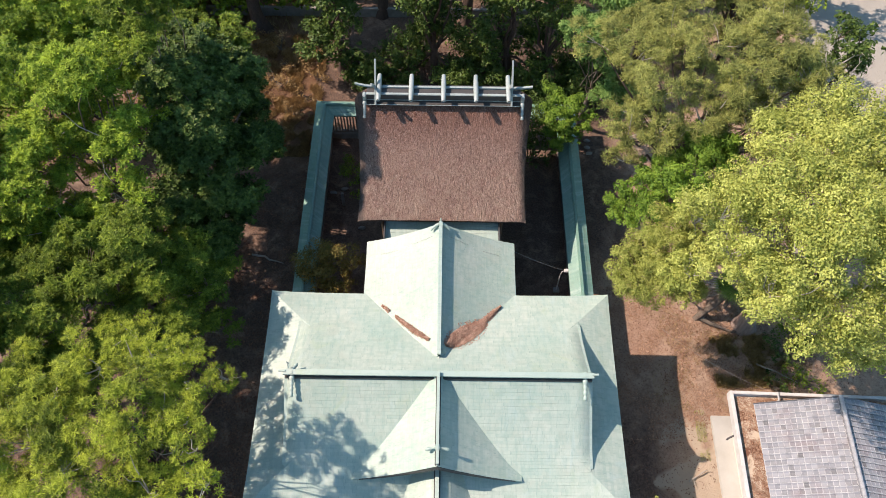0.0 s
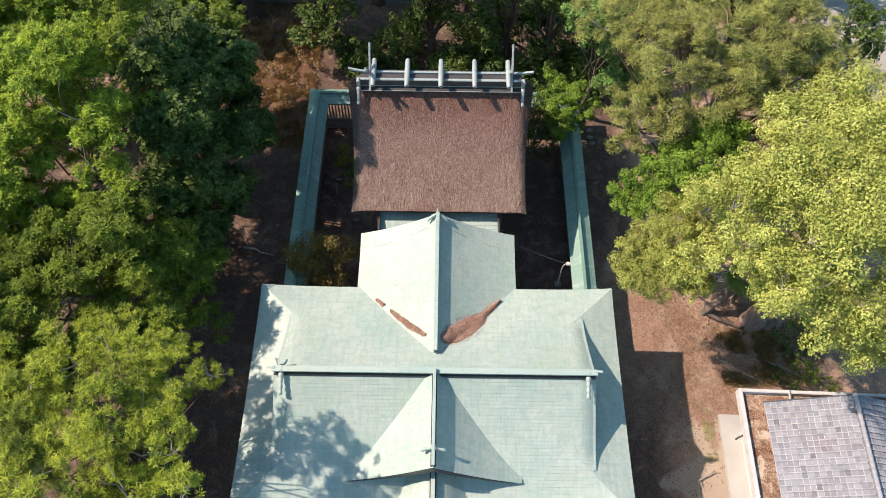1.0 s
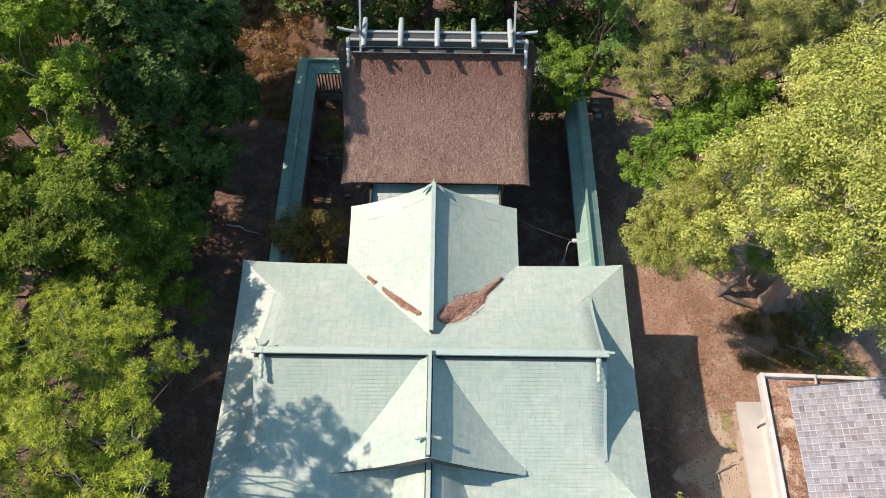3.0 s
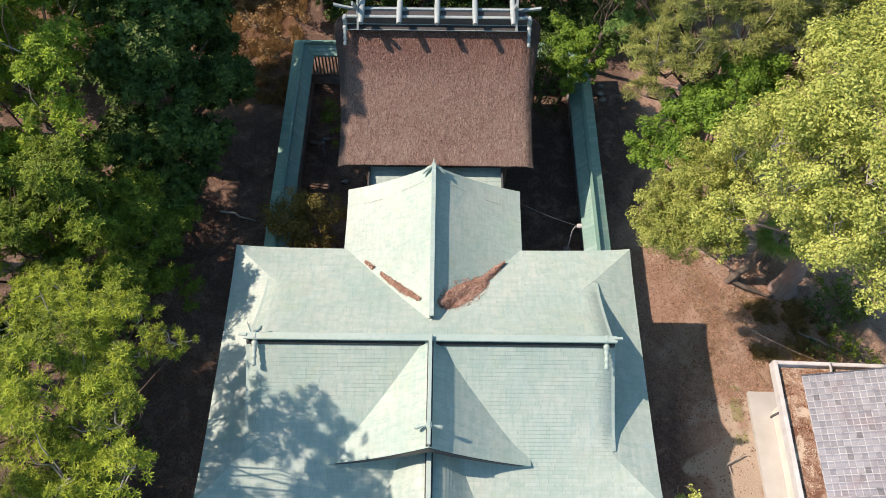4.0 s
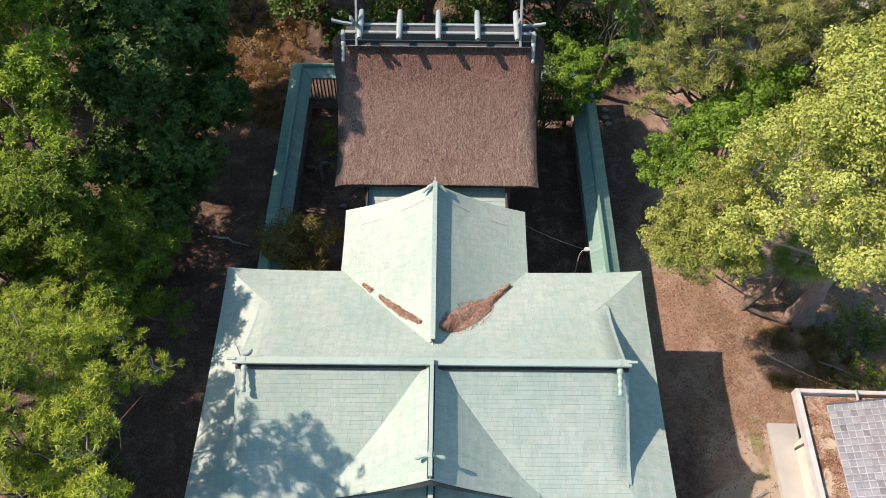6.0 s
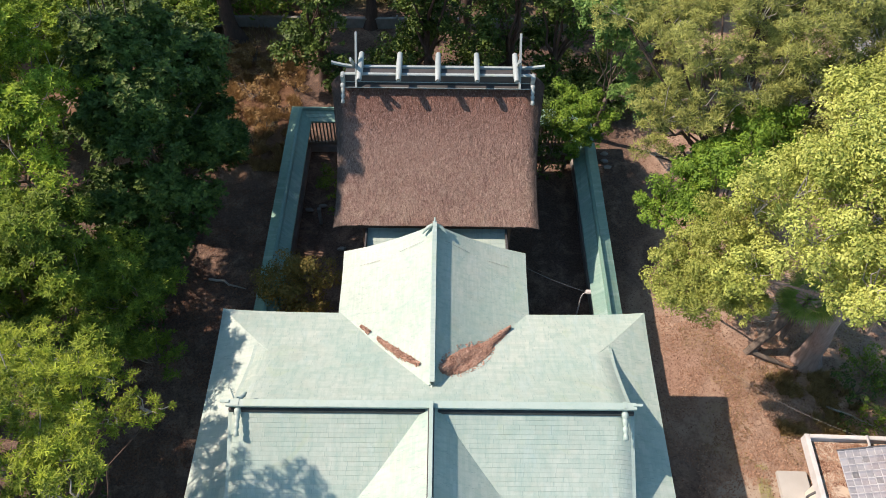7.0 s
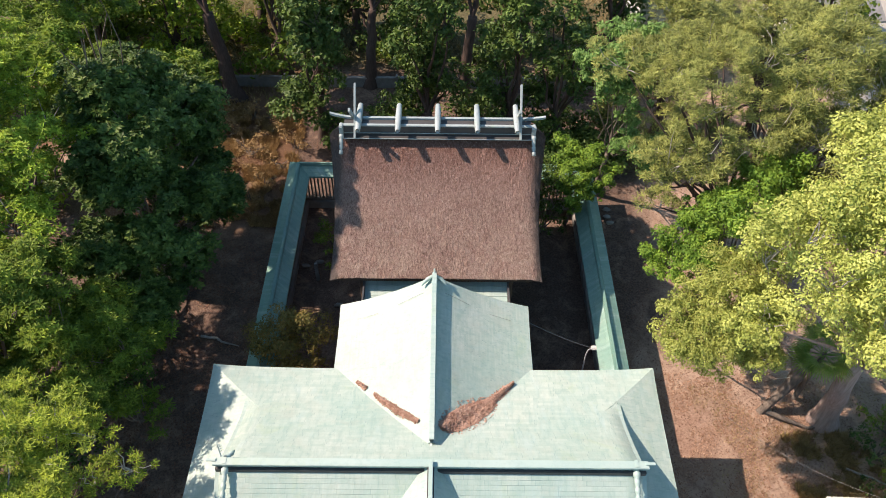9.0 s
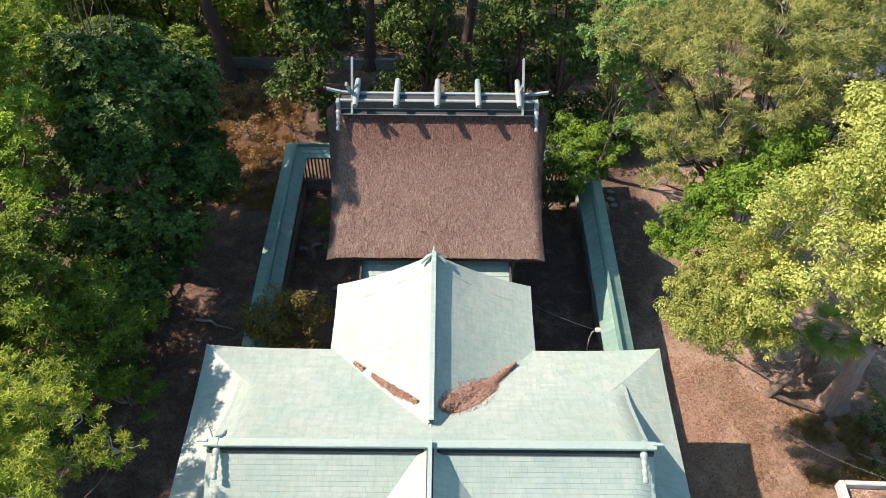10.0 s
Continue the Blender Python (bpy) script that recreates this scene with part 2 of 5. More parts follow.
LEAF_PALE = leaf_material("pale_new_leaves", (0.52, 0.56, 0.135), (0.20, 0.245, 0.04), (0.63, 0.65, 0.21), 0.14)
LEAF_OLIVE = leaf_material("olive_new_leaves", (0.42, 0.45, 0.105), (0.22, 0.26, 0.05), (0.56, 0.57, 0.18), 0.22)
LEAF_LIME = leaf_material("lime_leaves", (0.29, 0.42, 0.033), (0.075, 0.14, 0.012), (0.52, 0.60, 0.065), 0.16)
LEAF_FRESH = leaf_material("fresh_green_leaves", (0.20, 0.33, 0.038), (0.075, 0.15, 0.018), (0.34, 0.44, 0.06), 0.16)
LEAF_DARK = leaf_material("dark_evergreen_leaves", (0.085, 0.145, 0.028), (0.034, 0.066, 0.014), (0.25, 0.33, 0.07), 0.14, 0.52)
LEAF_MID = leaf_material("mid_green_leaves", (0.17, 0.25, 0.024), (0.062, 0.105, 0.012), (0.37, 0.44, 0.05), 0.16)
LEAF_SOFT = leaf_material("soft_light_leaves", (0.20, 0.33, 0.08), (0.11, 0.21, 0.05), (0.31, 0.41, 0.14), 0.22)
LEAF_RUST = leaf_material("rusty_leaves", (0.21, 0.18, 0.045), (0.11, 0.105, 0.028), (0.42, 0.22, 0.065), 0.2)
NEEDLE_FRESH = leaf_material("fresh_pine_needles", (0.325, 0.405, 0.033), (0.072, 0.11, 0.012), (0.49, 0.55, 0.06), 0.13)
NEEDLE_GREY = leaf_material("grey_pine_needles", (0.33, 0.36, 0.09), (0.08, 0.10, 0.026), (0.47, 0.46, 0.14), 0.15)
PALM_LEAF = leaf_material("palm_leaves", (0.24, 0.40, 0.07), (0.12, 0.23, 0.04), (0.42, 0.52, 0.12), 0.3)
DRIFT = leaf_material("drifted_dry_leaves", (0.50, 0.32, 0.24), (0.34, 0.195, 0.14), (0.62, 0.47, 0.37), 0.1)
LITTER_RUST = leaf_material("rusty_fallen_leaves", (0.21, 0.11, 0.07), (0.12, 0.062, 0.042), (0.36, 0.225, 0.15), 0.1)
LITTER = leaf_material("dry_fallen_leaves", (0.40, 0.25, 0.165), (0.25, 0.135, 0.085), (0.56, 0.41, 0.30), 0.1)
RUST_GRASS = leaf_material("rusty_dry_grass", (0.40, 0.26, 0.115), (0.22, 0.14, 0.065), (0.54, 0.40, 0.18), 0.2)
DRY_GRASS = leaf_material("dry_grass", (0.37, 0.27, 0.12), (0.22, 0.16, 0.07), (0.50, 0.40, 0.20), 0.2)
BARK = timber("tree_bark", (0.23, 0.19, 0.155), (0.10, 0.08, 0.065), 2, 0.95)
BARK_GREY = timber("smooth_pinkish_bark", (0.44, 0.35, 0.31), (0.25, 0.185, 0.16), 2, 0.9)
BARK_PALE = timber("bleached_branches", (0.46, 0.43, 0.38), (0.30, 0.27, 0.24), 2, 0.9)
BARK_RED = timber("conifer_bark", (0.125, 0.085, 0.068), (0.06, 0.043, 0.036), 2, 0.95)


# ---- mesh tools ----
def mesh_np(name, verts, faces, uv=None, smooth=False):
    """A mesh from arrays: verts n x 3, faces m x k, uv per vertex n x 2."""
    verts, faces = np.asarray(verts, np.float32), np.asarray(faces, np.int32)
    me = bpy.data.meshes.new(name)
    me.vertices.add(len(verts))
    me.vertices.foreach_set("co", verts.ravel())
    m, k = faces.shape
    me.loops.add(m * k)
    me.loops.foreach_set("vertex_index", faces.ravel())
    me.polygons.add(m)
    me.polygons.foreach_set("loop_start", np.arange(0, m * k, k, dtype=np.int32))
    me.polygons.foreach_set("use_smooth", np.full(m, smooth))
    if uv is not None:
        layer = me.uv_layers.new(name="UVMap")
        layer.data.foreach_set("uv", np.asarray(uv, np.float32)[faces.ravel()].ravel())
    me.update(calc_edges=True)
    return me


def thing(name, label, category, at=None, group="", kind=""):
    ob = new(name)
    ob.empty_display_size = 0.2
    if at is not None:
        ob.matrix_basis = at
    return tagged(ob, label, category, group, kind)


def part(name, data, material, parent=None, label=""):
    """Links a bmesh or mesh as one object under a thing or a part."""
    if isinstance(data, bmesh.types.BMesh):
        me = bpy.data.meshes.new(name)
        data.to_mesh(me)
        data.free()
        data = me
    if not data.materials:
        data.materials.append(material)
    ob = new(name, data)
    ob.parent = parent
    return tagged(ob, label)


def box_bm(x0, x1, y0, y1, z0, z1, bevel=0.0, bm=None):
    bm = bm or bmesh.new()
    r = bmesh.ops.create_cube(bm, size=1.0)
    for v in r["verts"]:
        v.co = Vector(((x0 + x1) / 2 + v.co.x * (x1 - x0), (y0 + y1) / 2 + v.co.y * (y1 - y0), (z0 + z1) / 2 + v.co.z * (z1 - z0)))
    if bevel:
        edges = list({e for v in r["verts"] for e in v.link_edges})
        bmesh.ops.bevel(bm, geom=edges, offset=bevel, segments=2, affect="EDGES")
    return bm


def tube(points, radii, sides=8, cap=True):
    """Verts and quad faces of a tube through points."""
    pts = [Vector(p) for p in points]
    verts, faces = [], []
    for i, p in enumerate(pts):
        d = (pts[min(i + 1, len(pts) - 1)] - pts[max(i - 1, 0)]).normalized()
        a = d.orthogonal().normalized() if i == 0 else (a - d * a.dot(d)).normalized()
        b = d.cross(a)
        for s in range(sides):
            w = 2 * math.pi * s / sides
            verts.append(p + (a * math.cos(w) + b * math.sin(w)) * radii[i])
        if i:
            o = (i - 1) * sides
            for s in range(sides):
                faces.append((o + s, o + (s + 1) % sides, o + sides + (s + 1) % sides, o + sides + s))
    if cap:
        for ring, p in ((0, pts[0]), ((len(pts) - 1) * sides, pts[-1])):
            n = len(verts)
            verts.append(p)
            for s in range(0, sides, 2):
                faces.append((n, ring + s, ring + s + 1, ring + (s + 2) % sides))
    return verts, faces


def tube_mesh(name, points, radii, sides=8):
    v, f = tube(points, radii, sides)
    return mesh_np(name, [tuple(p) for p in v], f, smooth=True)


def bark_tube(name, points, radii, seed, sides=22, rings=26, flute=0.16):
    """A trunk with buttressed, furrowed bark: a tube whose rings swell and dent."""
    fine, rad = [], []
    for i in range(rings + 1):
        f = i / rings * (len(points) - 1)
        k = min(int(f), len(points) - 2)
        fine.append(tuple(Vector(points[k]).lerp(Vector(points[k + 1]), f - k)))
        rad.append(radii[k] + (radii[k + 1] - radii[k]) * (f - k))
    v, f = tube(fine, rad, sides)
    out = []
    for q, p in enumerate(v):
        c = Vector(fine[min(q // sides, rings)])
        w = 2 * math.pi * (q % sides) / sides
        foot = 1 + 0.9 * max(0.0, 1 - (q // sides) / (0.25 * rings))
        dent = flute * foot * (0.6 * noise.noise((1.6 * math.cos(w), 1.6 * math.sin(w), 0.35 * c.z + seed)) + 0.4 * noise.noise((4.5 * math.cos(w), 4.5 * math.sin(w), 1.1 * c.z + seed)))
        out.append(tuple(c + (p - c) * (1 + dent)))
    return mesh_np(name, out, f, smooth=True)


def many_tubes(name, runs, sides=5):
    vs, fs, o = [], [], 0
    for points, radii in runs:
        v, f = tube(points, radii, sides, cap=False)
        vs += [tuple(p) for p in v]
        fs += [tuple(i + o for i in q) for q in f]
        o += len(v)
    return mesh_np(name, vs, fs, smooth=True)


# ---- roofs ----
def ease(t):
    """Steps that grow closer towards both ends."""
    return t - 0.115 * math.sin(2 * math.pi * t)


def roof_side(roof, surf, limits, e0, e1, rows, nx, material, lip=0.014, name="copper_course"):
    """Courses of sheet copper laid over surf(u, e), e from the low edge up; limits(e) gives the two ends of a course."""
    step = (e1 - e0) / rows
    for i in range(rows):
        lo, hi = e0 + i * step, e0 + (i + 1) * step + 0.02
        verts, uv = [], []
        for e, dz in ((lo, -0.022), (lo, lip), (min(hi, e1), 0.0)):
            a, b = limits(min(max(e, e0), e1))
            for j in range(nx + 1):
                u = a + (b - a) * ease(j / nx)
                x, y, z = surf(u, e)
                worn = min(1.25, max(0.25, 0.75 + 1.1 * noise.noise((x * 0.5, y * 0.5, z * 0.5 + 3.0))))
                verts.append((x, y, z + dz * (worn if dz > 0 else 1.0)))
                uv.append((u, i + (0.02 if e == lo else 0.98)))
        n = nx + 1
        faces = [(r * n + j, r * n + j + 1, (r + 1) * n + j + 1, (r + 1) * n + j) for r in (0, 1) for j in range(nx)]
        part(name, mesh_np(name, verts, faces, uv), material, roof)


def roof_deck(surf, limits, e0, e1, ne, nx, top=-0.03, bottom=-0.20):
    """A closed sheet of some thickness under the courses."""
    verts = []
    for dz in (top, bottom):
        for i in range(ne + 1):
            e = e0 + (e1 - e0) * i / ne
            a, b = limits(e)
            for j in range(nx + 1):
                x, y, z = surf(a + (b - a) * ease(j / nx), e)
                verts.append((x, y, z + dz))
    n, m = nx + 1, (nx + 1) * (ne + 1)
    faces = [(i * n + j, i * n + j + 1, (i + 1) * n + j + 1, (i + 1) * n + j) for i in range(ne) for j in range(nx)]
    faces += [tuple(m + q for q in reversed(f)) for f in faces]
    rim = [j for j in range(n)] + [i * n + nx for i in range(1, ne + 1)] + [ne * n + j for j in range(nx - 1, -1, -1)] + [i * n for i in range(ne - 1, 0, -1)]
    faces += [(rim[i], rim[i - 1], m + rim[i - 1], m + rim[i]) for i in range(len(rim))]
    return mesh_np("roof_deck", verts, faces, [(v[0], v[1]) for v in verts])


def sag(t, k=0.45):
    """The hollow curve of a temple roof: 0 at the ridge, 1 at the eave."""
    return t + k * t * (1 - t)


def ridge_beam(axis, a, b, mid, base, roof, wide=0.42, high=0.36, material=None):
    """A box ridge of three stepped members along x or y."""
    material = material or COPPER_TRIM
    made = []
    for nm, w, z0, z1, grow in (("ridge_base", wide * 1.15, 0.0, high * 0.42, 0.0), ("ridge_body", wide * 0.50, high * 0.42, high * 0.78, 0.0), ("ridge_cap", wide * 0.9, high * 0.78, high, 0.06)):
        lo, hi = a - grow, b + grow
        if axis == "x":
            bm = box_bm(lo, hi, mid - w / 2, mid + w / 2, base + z0, base + z1, 0.012)
        else:
            bm = box_bm(mid - w / 2, mid + w / 2, lo, hi, base + z0, base + z1, 0.012)
        # the base is dark to paint the shadow line beneath the ridge
        made.append(part(nm, bm, DARK_CLAD_SHADE if nm == "ridge_base" else material, roof))
    return made


# ---- ground ----
def ground_sheet():
    near = np.arange(-34, 62, 0.5)
    gx = np.concatenate([[-900, -400, -200, -100, -60], near[near <= 40], [60, 100, 200, 400, 900]])
    gy = np.concatenate([[-900, -400, -200, -100, -60], near, [80, 120, 200, 400, 900]])
    X, Y = np.meshgrid(gx, gy)
    Z = np.zeros_like(X)
    for (i, j), _ in np.ndenumerate(X):
        if abs(X[i, j]) < 45 and -36 < Y[i, j] < 65:
            Z[i, j] = 0.16 * noise.noise((X[i, j] * 0.16, Y[i, j] * 0.16, 0.3)) + 0.05 * noise.noise((X[i, j] * 0.9, Y[i, j] * 0.9, 4.0))
    Z -= 0.10
    n = len(gx)
    verts = np.stack([X.ravel(), Y.ravel(), Z.ravel()], 1)
    faces = [(r * n + c, r * n + c + 1, (r + 1) * n + c + 1, (r + 1) * n + c) for r in range(len(gy) - 1) for c in range(n - 1)]
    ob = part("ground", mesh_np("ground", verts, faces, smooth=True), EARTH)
    return tagged(ob, "bare brown earth strewn with dry leaves", "ground", kind="structure")


ground = ground_sheet()

# ---- worship hall: hip-and-gable copper roof ----
HX, HY, HD = 8.67, 12.78, 5.52      # half width at the eaves, ridge line, half depth
EAVE, CREST, FOOT, VERGE = 5.42, 8.02, 1.77, 6.93


def main_z(e):
    return CREST - (CREST - EAVE) * sag(1 - e / HD)


def corner_lift(gap, e):
    return 0.24 * math.exp(-max(gap, 0.0) / 1.2) * max(0.0, 1 - e / FOOT)


def long_side(s):
    def surf(u, e):
        roll = 0.20 * max(0.0, (abs(u) - 6.25) / 0.68) ** 2 * min(1.0, max(0.0, (e - FOOT) / 0.9))
        return (u, HY + s * (HD - e), main_z(e) + corner_lift(HX - e - abs(u), e) - roll)
    return surf


def long_limits(e):
    w = VERGE if e > FOOT else HX - e
    return (-w, w)


def short_side(s):
    def surf(u, e):
        return (s * (HX - e), u, main_z(e) + corner_lift(HD - e - abs(u - HY), e))
    return surf


hall = thing("worship_hall", "shrine worship hall with pale verdigris copper hip-and-gable roof", "shrine hall")
hall_roof = part("roof", roof_deck(long_side(1), long_limits, 0, HD - 0.1, 16, 40), COPPER, hall, "pale green copper sheet roof")
part("roof_deck", roof_deck(long_side(-1), long_limits, 0, HD - 0.1, 16, 40), COPPER, hall_roof)
roof_side(hall_roof, long_side(1), long_limits, 0, HD - 0.08, 40, 44, COPPER, 0.009)
roof_side(hall_roof, long_side(-1), long_limits, 0, HD - 0.08, 40, 44, COPPER, 0.011)
for s in (1, -1):
    lim = lambda e: (HY - HD + e, HY + HD - e)
    part("roof_deck", roof_deck(short_side(s), lim, 0, 2.45, 8, 24), COPPER, hall_roof)
    roof_side(hall_roof, short_side(s), lim, 0, 2.45, 17, 28, COPPER, 0.008)

# gable ends under the verges, with barge boards that follow the roof
for s in (1, -1):
    bm = bmesh.new()
    prof = [HD * i / 16 - HD / 1.0 for i in range(33)]
    rows = []
    for d in prof:
        e = HD - abs(d)
        if e < 2.0:
            continue
        rows.append((d, main_z(e) - 0.24))
    for x in (s * 6.28, s * 6.16):
        top = [bm.verts.new((x, HY + d, z)) for d, z in rows]
        low = [bm.verts.new((x, HY + d, min(z, 5.75))) for d, z in rows]
        for i in range(len(rows) - 1):
            bm.faces.new((top[i], top[i + 1], low[i + 1], low[i]))
    part("gable_wall", bm, WOOD, hall, "timber gable wall")
    verts, faces = [], []
    for i in range(29):
        d = -HD + FOOT + 0.15 + (2 * (HD - FOOT - 0.15)) * i / 28
        z = long_side(1)(6.9, HD - abs(d))[2]
        for x, dz in ((s * 7.02, -0.01), (s * 6.885, 0.012), (s * 6.885, -0.30), (s * 7.02, -0.26)):
            verts.append((x, HY + d, z + dz))
        if i:
            o = 4 * (i - 1)
            faces += [(o + q, o + (q + 1) % 4, o + 4 + (q + 1) % 4, o + 4 + q) for q in range(4)]
    part("barge_board", mesh_np("barge_board", verts, faces, [(v[1], v[2]) for v in verts]), COPPER_TRIM, hall_roof, "copper-clad barge board")

ridge_beam("x", -6.95, -0.12, HY - 0.03, CREST - 0.15, hall_roof, 0.30, 0.42)
ridge_beam("x", 0.12, 6.95, HY - 0.03, CREST - 0.15, hall_roof, 0.30, 0.42)
part("ridge_drip", box_bm(-6.7, 6.7, HY - 0.21, HY + 0.21, CREST - 0.19, CREST - 0.14, 0.01), COPPER_TRIM, hall_roof)


def turned(parent, name, start, way, length, rings):
    """A turned drop along a line, from (fraction, radius) rings."""
    a, w = Vector(start), Vector(way).normalized() * length
    return part(name, tube_mesh(name, [tuple(a + w * f) for f, _ in rings], [r for _, r in rings], 10), COPPER_TRIM, parent)


DROP = ((0.0, 0.07), (0.04, 0.115), (0.18, 0.12), (0.24, 0.075), (0.30, 0.10), (0.46, 0.085), (0.52, 0.06), (0.56, 0.095), (0.70, 0.09), (0.76, 0.055), (0.82, 0.085), (0.97, 0.10), (1.0, 0.05))
CURL = ((0.0, 0.10), (0.2, 0.12), (0.45, 0.075), (0.6, 0.10), (0.85, 0.06), (1.0, 0.02))


def ridge_end(parent, x, y, z, axis="x"):
    """The end ornament of a ridge: a moulded block with turned drops lying on the slopes."""
    orn = part("ridge_ornament", box_bm(x - 0.09, x + 0.09, y - 0.17, y + 0.15, z - 0.12, z + 0.27, 0.04), COPPER_TRIM, parent, "pale cast ridge-end ornament")
    if axis == "x":
        turned(orn, "drop", (x, y - 0.15, z + 0.06), (0, -0.9, -0.42), 0.95, DROP)
        if x < 0:
            turned(orn, "curl", (x, y + 0.12, z + 0.16), (0.5, 0.8, -0.2), 0.40, CURL)
    else:
        for side in (1, -1):
            turned(orn, "drop", (x + side * 0.06, y, z + 0.12), (side * 0.92, -0.12, -0.30), 0.50, ((0.0, 0.065), (0.25, 0.055), (0.45, 0.045), (0.6, 0.075), (0.85, 0.085), (1.0, 0.03)))
    return orn


for s in (1, -1):
    ridge_end(hall_roof, s * 6.62, HY, CREST + 0.02)
    part("ridge_bar", box_bm(*sorted((s * 6.9, s * 7.22)), HY - 0.05, HY + 0.05, CREST + 0.26, CREST + 0.31, 0.01), COPPER_TRIM, hall_roof)
part("lightning_spike", tube_mesh("spike", [(-6.78, HY + 0.15, CREST + 0.25), (-6.78, HY + 0.2, CREST + 0.95)], [0.03, 0.012], 6), COPPER_TRIM, hall_roof)
for k in range(3):
    part("spike_barb", tube_mesh("barb", [(-6.78, HY + 0.17, CREST + 0.5 + 0.13 * k), (-6.63, HY + 0.2, CREST + 0.6 + 0.13 * k)], [0.018, 0.008], 5), COPPER_TRIM, hall_roof)


# a roof limb whose ridge runs along y and dies into a long slope of the hall
def meet(z, s):
    """Where the long slope of side s has the height z: its y."""
    lo, hi = 0.0, HD
    for _ in range(30):
        e = (lo + hi) / 2
        lo, hi = (e, hi) if main_z(e) < z else (lo, e)
    return HY + s * (HD - lo)


def limb_roof(parent, top, drop, half, end, s, rows, flare=None, k=0.45, bell=False, tuck=0.12, lip=0.010):
    """Both slopes of a gabled limb. top: ridge height; end: its free end in y; the other end meets the hall's slope."""
    def height(w):
        if bell:
            return top - drop * (1 - math.exp(-(w / (half * 0.42)) ** 2))
        return top - drop * sag(w / half, k)
    for side in (1, -1):
        def surf(u, e):
            w = half - e
            return (side * w, u, height(w) + (flare(u, w) if flare else 0.0))
        def lim(e):
            w = half - e
            z = height(w)
            y0 = meet(z, s) - s * tuck if z > EAVE else HY + s * (HD - 0.02)
            if s * (end - y0) < 0.02:
                y0 = end - s * 0.02
            return (min(y0, end), max(y0, end))
        part("roof_deck", roof_deck(surf, lim, 0, half, 12, 16, -0.03, -0.15), COPPER, parent)
        roof_side(parent, surf, lim, 0, half, rows, 22, COPPER, lip)
    return height


# ---- front gable on the south slope, and the porch roof under it ----
front_gable = part("front_gable", box_bm(-0.12, 0.12, 9.0, 12.4, 7.6, 7.9), WOOD, hall_roof, "triangular copper dormer gable on the front slope")
gable_h = limb_roof(hall_roof, 8.22, 2.34, 3.80, 8.60, -1, 36, lambda y, w: 0.10 * max(0, (9.6 - y)) ** 2 * (w / 3.68), 0.40, lip=0.0045)
# dormer ridge: shade along both sides is put into the base's colour
for nm, w, z0, z1 in (("ridge_base", 0.22, 8.12, 8.26), ("ridge_body", 0.09, 8.26, 8.40), ("ridge_cap", 0.14, 8.40, 8.47)):
    part(nm, box_bm(-w / 2, w / 2, 8.63, HY + 0.02, z0, z1, 0.012), DARK_CLAD_SHADE if nm == "ridge_base" else COPPER_TRIM, hall_roof)
ridge_end(hall_roof, 0, 9.36, 8.22, "y")
bm = bmesh.new()
for y in (9.05, 8.92):
    tri = []
    for i in range(25):
        x = -3.3 + 6.6 * i / 24
        tri.append((bm.verts.new((x, y, gable_h(abs(x)) - 0.16)), bm.verts.new((x, y, 5.75))))
    for i in range(24):
        bm.faces.new((tri[i][0], tri[i + 1][0], tri[i + 1][1], tri[i][1]))
part("gable_wall", bm, WOOD, hall, "dark timber gable wall")
# tapering dark strip added to paint the shade below the dormer's edge
bm = bmesh.new()
edge = []
for i in range(25):
    x = -3.5 + 7.0 * i / 24
    z = gable_h(abs(x)) + 0.1 * abs(x) / 3.68 - 0.04
    edge.append([bm.verts.new((x, y, z - dz)) for y, dz in ((8.572, 0.012), (8.572, 0.07 + 0.38 * (1 - abs(x) / 3.5)), (8.60, 0.07 + 0.38 * (1 - abs(x) / 3.5)), (8.60, 0.012))])
    if i:
        for q in range(4):
            bm.faces.new((edge[i - 1][q], edge[i][q], edge[i][(q + 1) % 4], edge[i - 1][(q + 1) % 4]))
part("gable_edge_shade", bm, DARK_CLAD_SHADE, hall_roof, "dark strip standing for the shade under the dormer's front edge")
verts, faces = [], []
for i in range(31):
    x = -3.74 + 7.48 * i / 30
    z = gable_h(abs(x)) + 0.1 * abs(x) / 3.68
    for y, dz in ((8.64, 0.02), (8.585, 0.02), (8.60, -0.05), (8.64, -0.05)):
        verts.append((x, y, z + dz))
    if i:
        o = 4 * (i - 1)
        faces += [(o + q, o + (q + 1) % 4, o + 4 + (q + 1) % 4, o + 4 + q) for q in range(4)]
part("barge_board", mesh_np("barge_board", verts, faces, [(v[0], v[2]) for v in verts]), COPPER_TRIM, hall_roof)
limb_roof(hall_roof, 6.72, 1.55, 3.2, 3.4, -1, 26, None, 0.4, True)
# porch ridge: its dark base paints the thin shade lines beside it
for nm, w, z0, z1 in (("ridge_base", 0.28, 6.62, 6.80), ("ridge_body", 0.12, 6.80, 6.93), ("ridge_cap", 0.18, 6.93, 7.00)):
    part(nm, box_bm(-w / 2, w / 2, 3.5, 9.3, z0, z1, 0.012), DARK_CLAD_SHADE if nm == "ridge_base" else COPPER_TRIM, hall_roof)

# body of the hall: plinth, posts, board walls and the soffit above them
part("plinth", box_bm(-7.3, 7.3, 8.2, 17.1, -0.2, 0.6, 0.03), STONE, hall, "grey stone plinth")
for (x0, x1, y0, y1) in ((-6.6, 6.6, 16.6, 16.75), (-6.6, 6.6, 8.75, 8.9), (-6.6, -6.45, 8.9, 16.6), (6.45, 6.6, 8.9, 16.6)):
    part("board_wall", box_bm(x0, x1, y0, y1, 0.6, 5.55, 0.01), WOOD, hall)
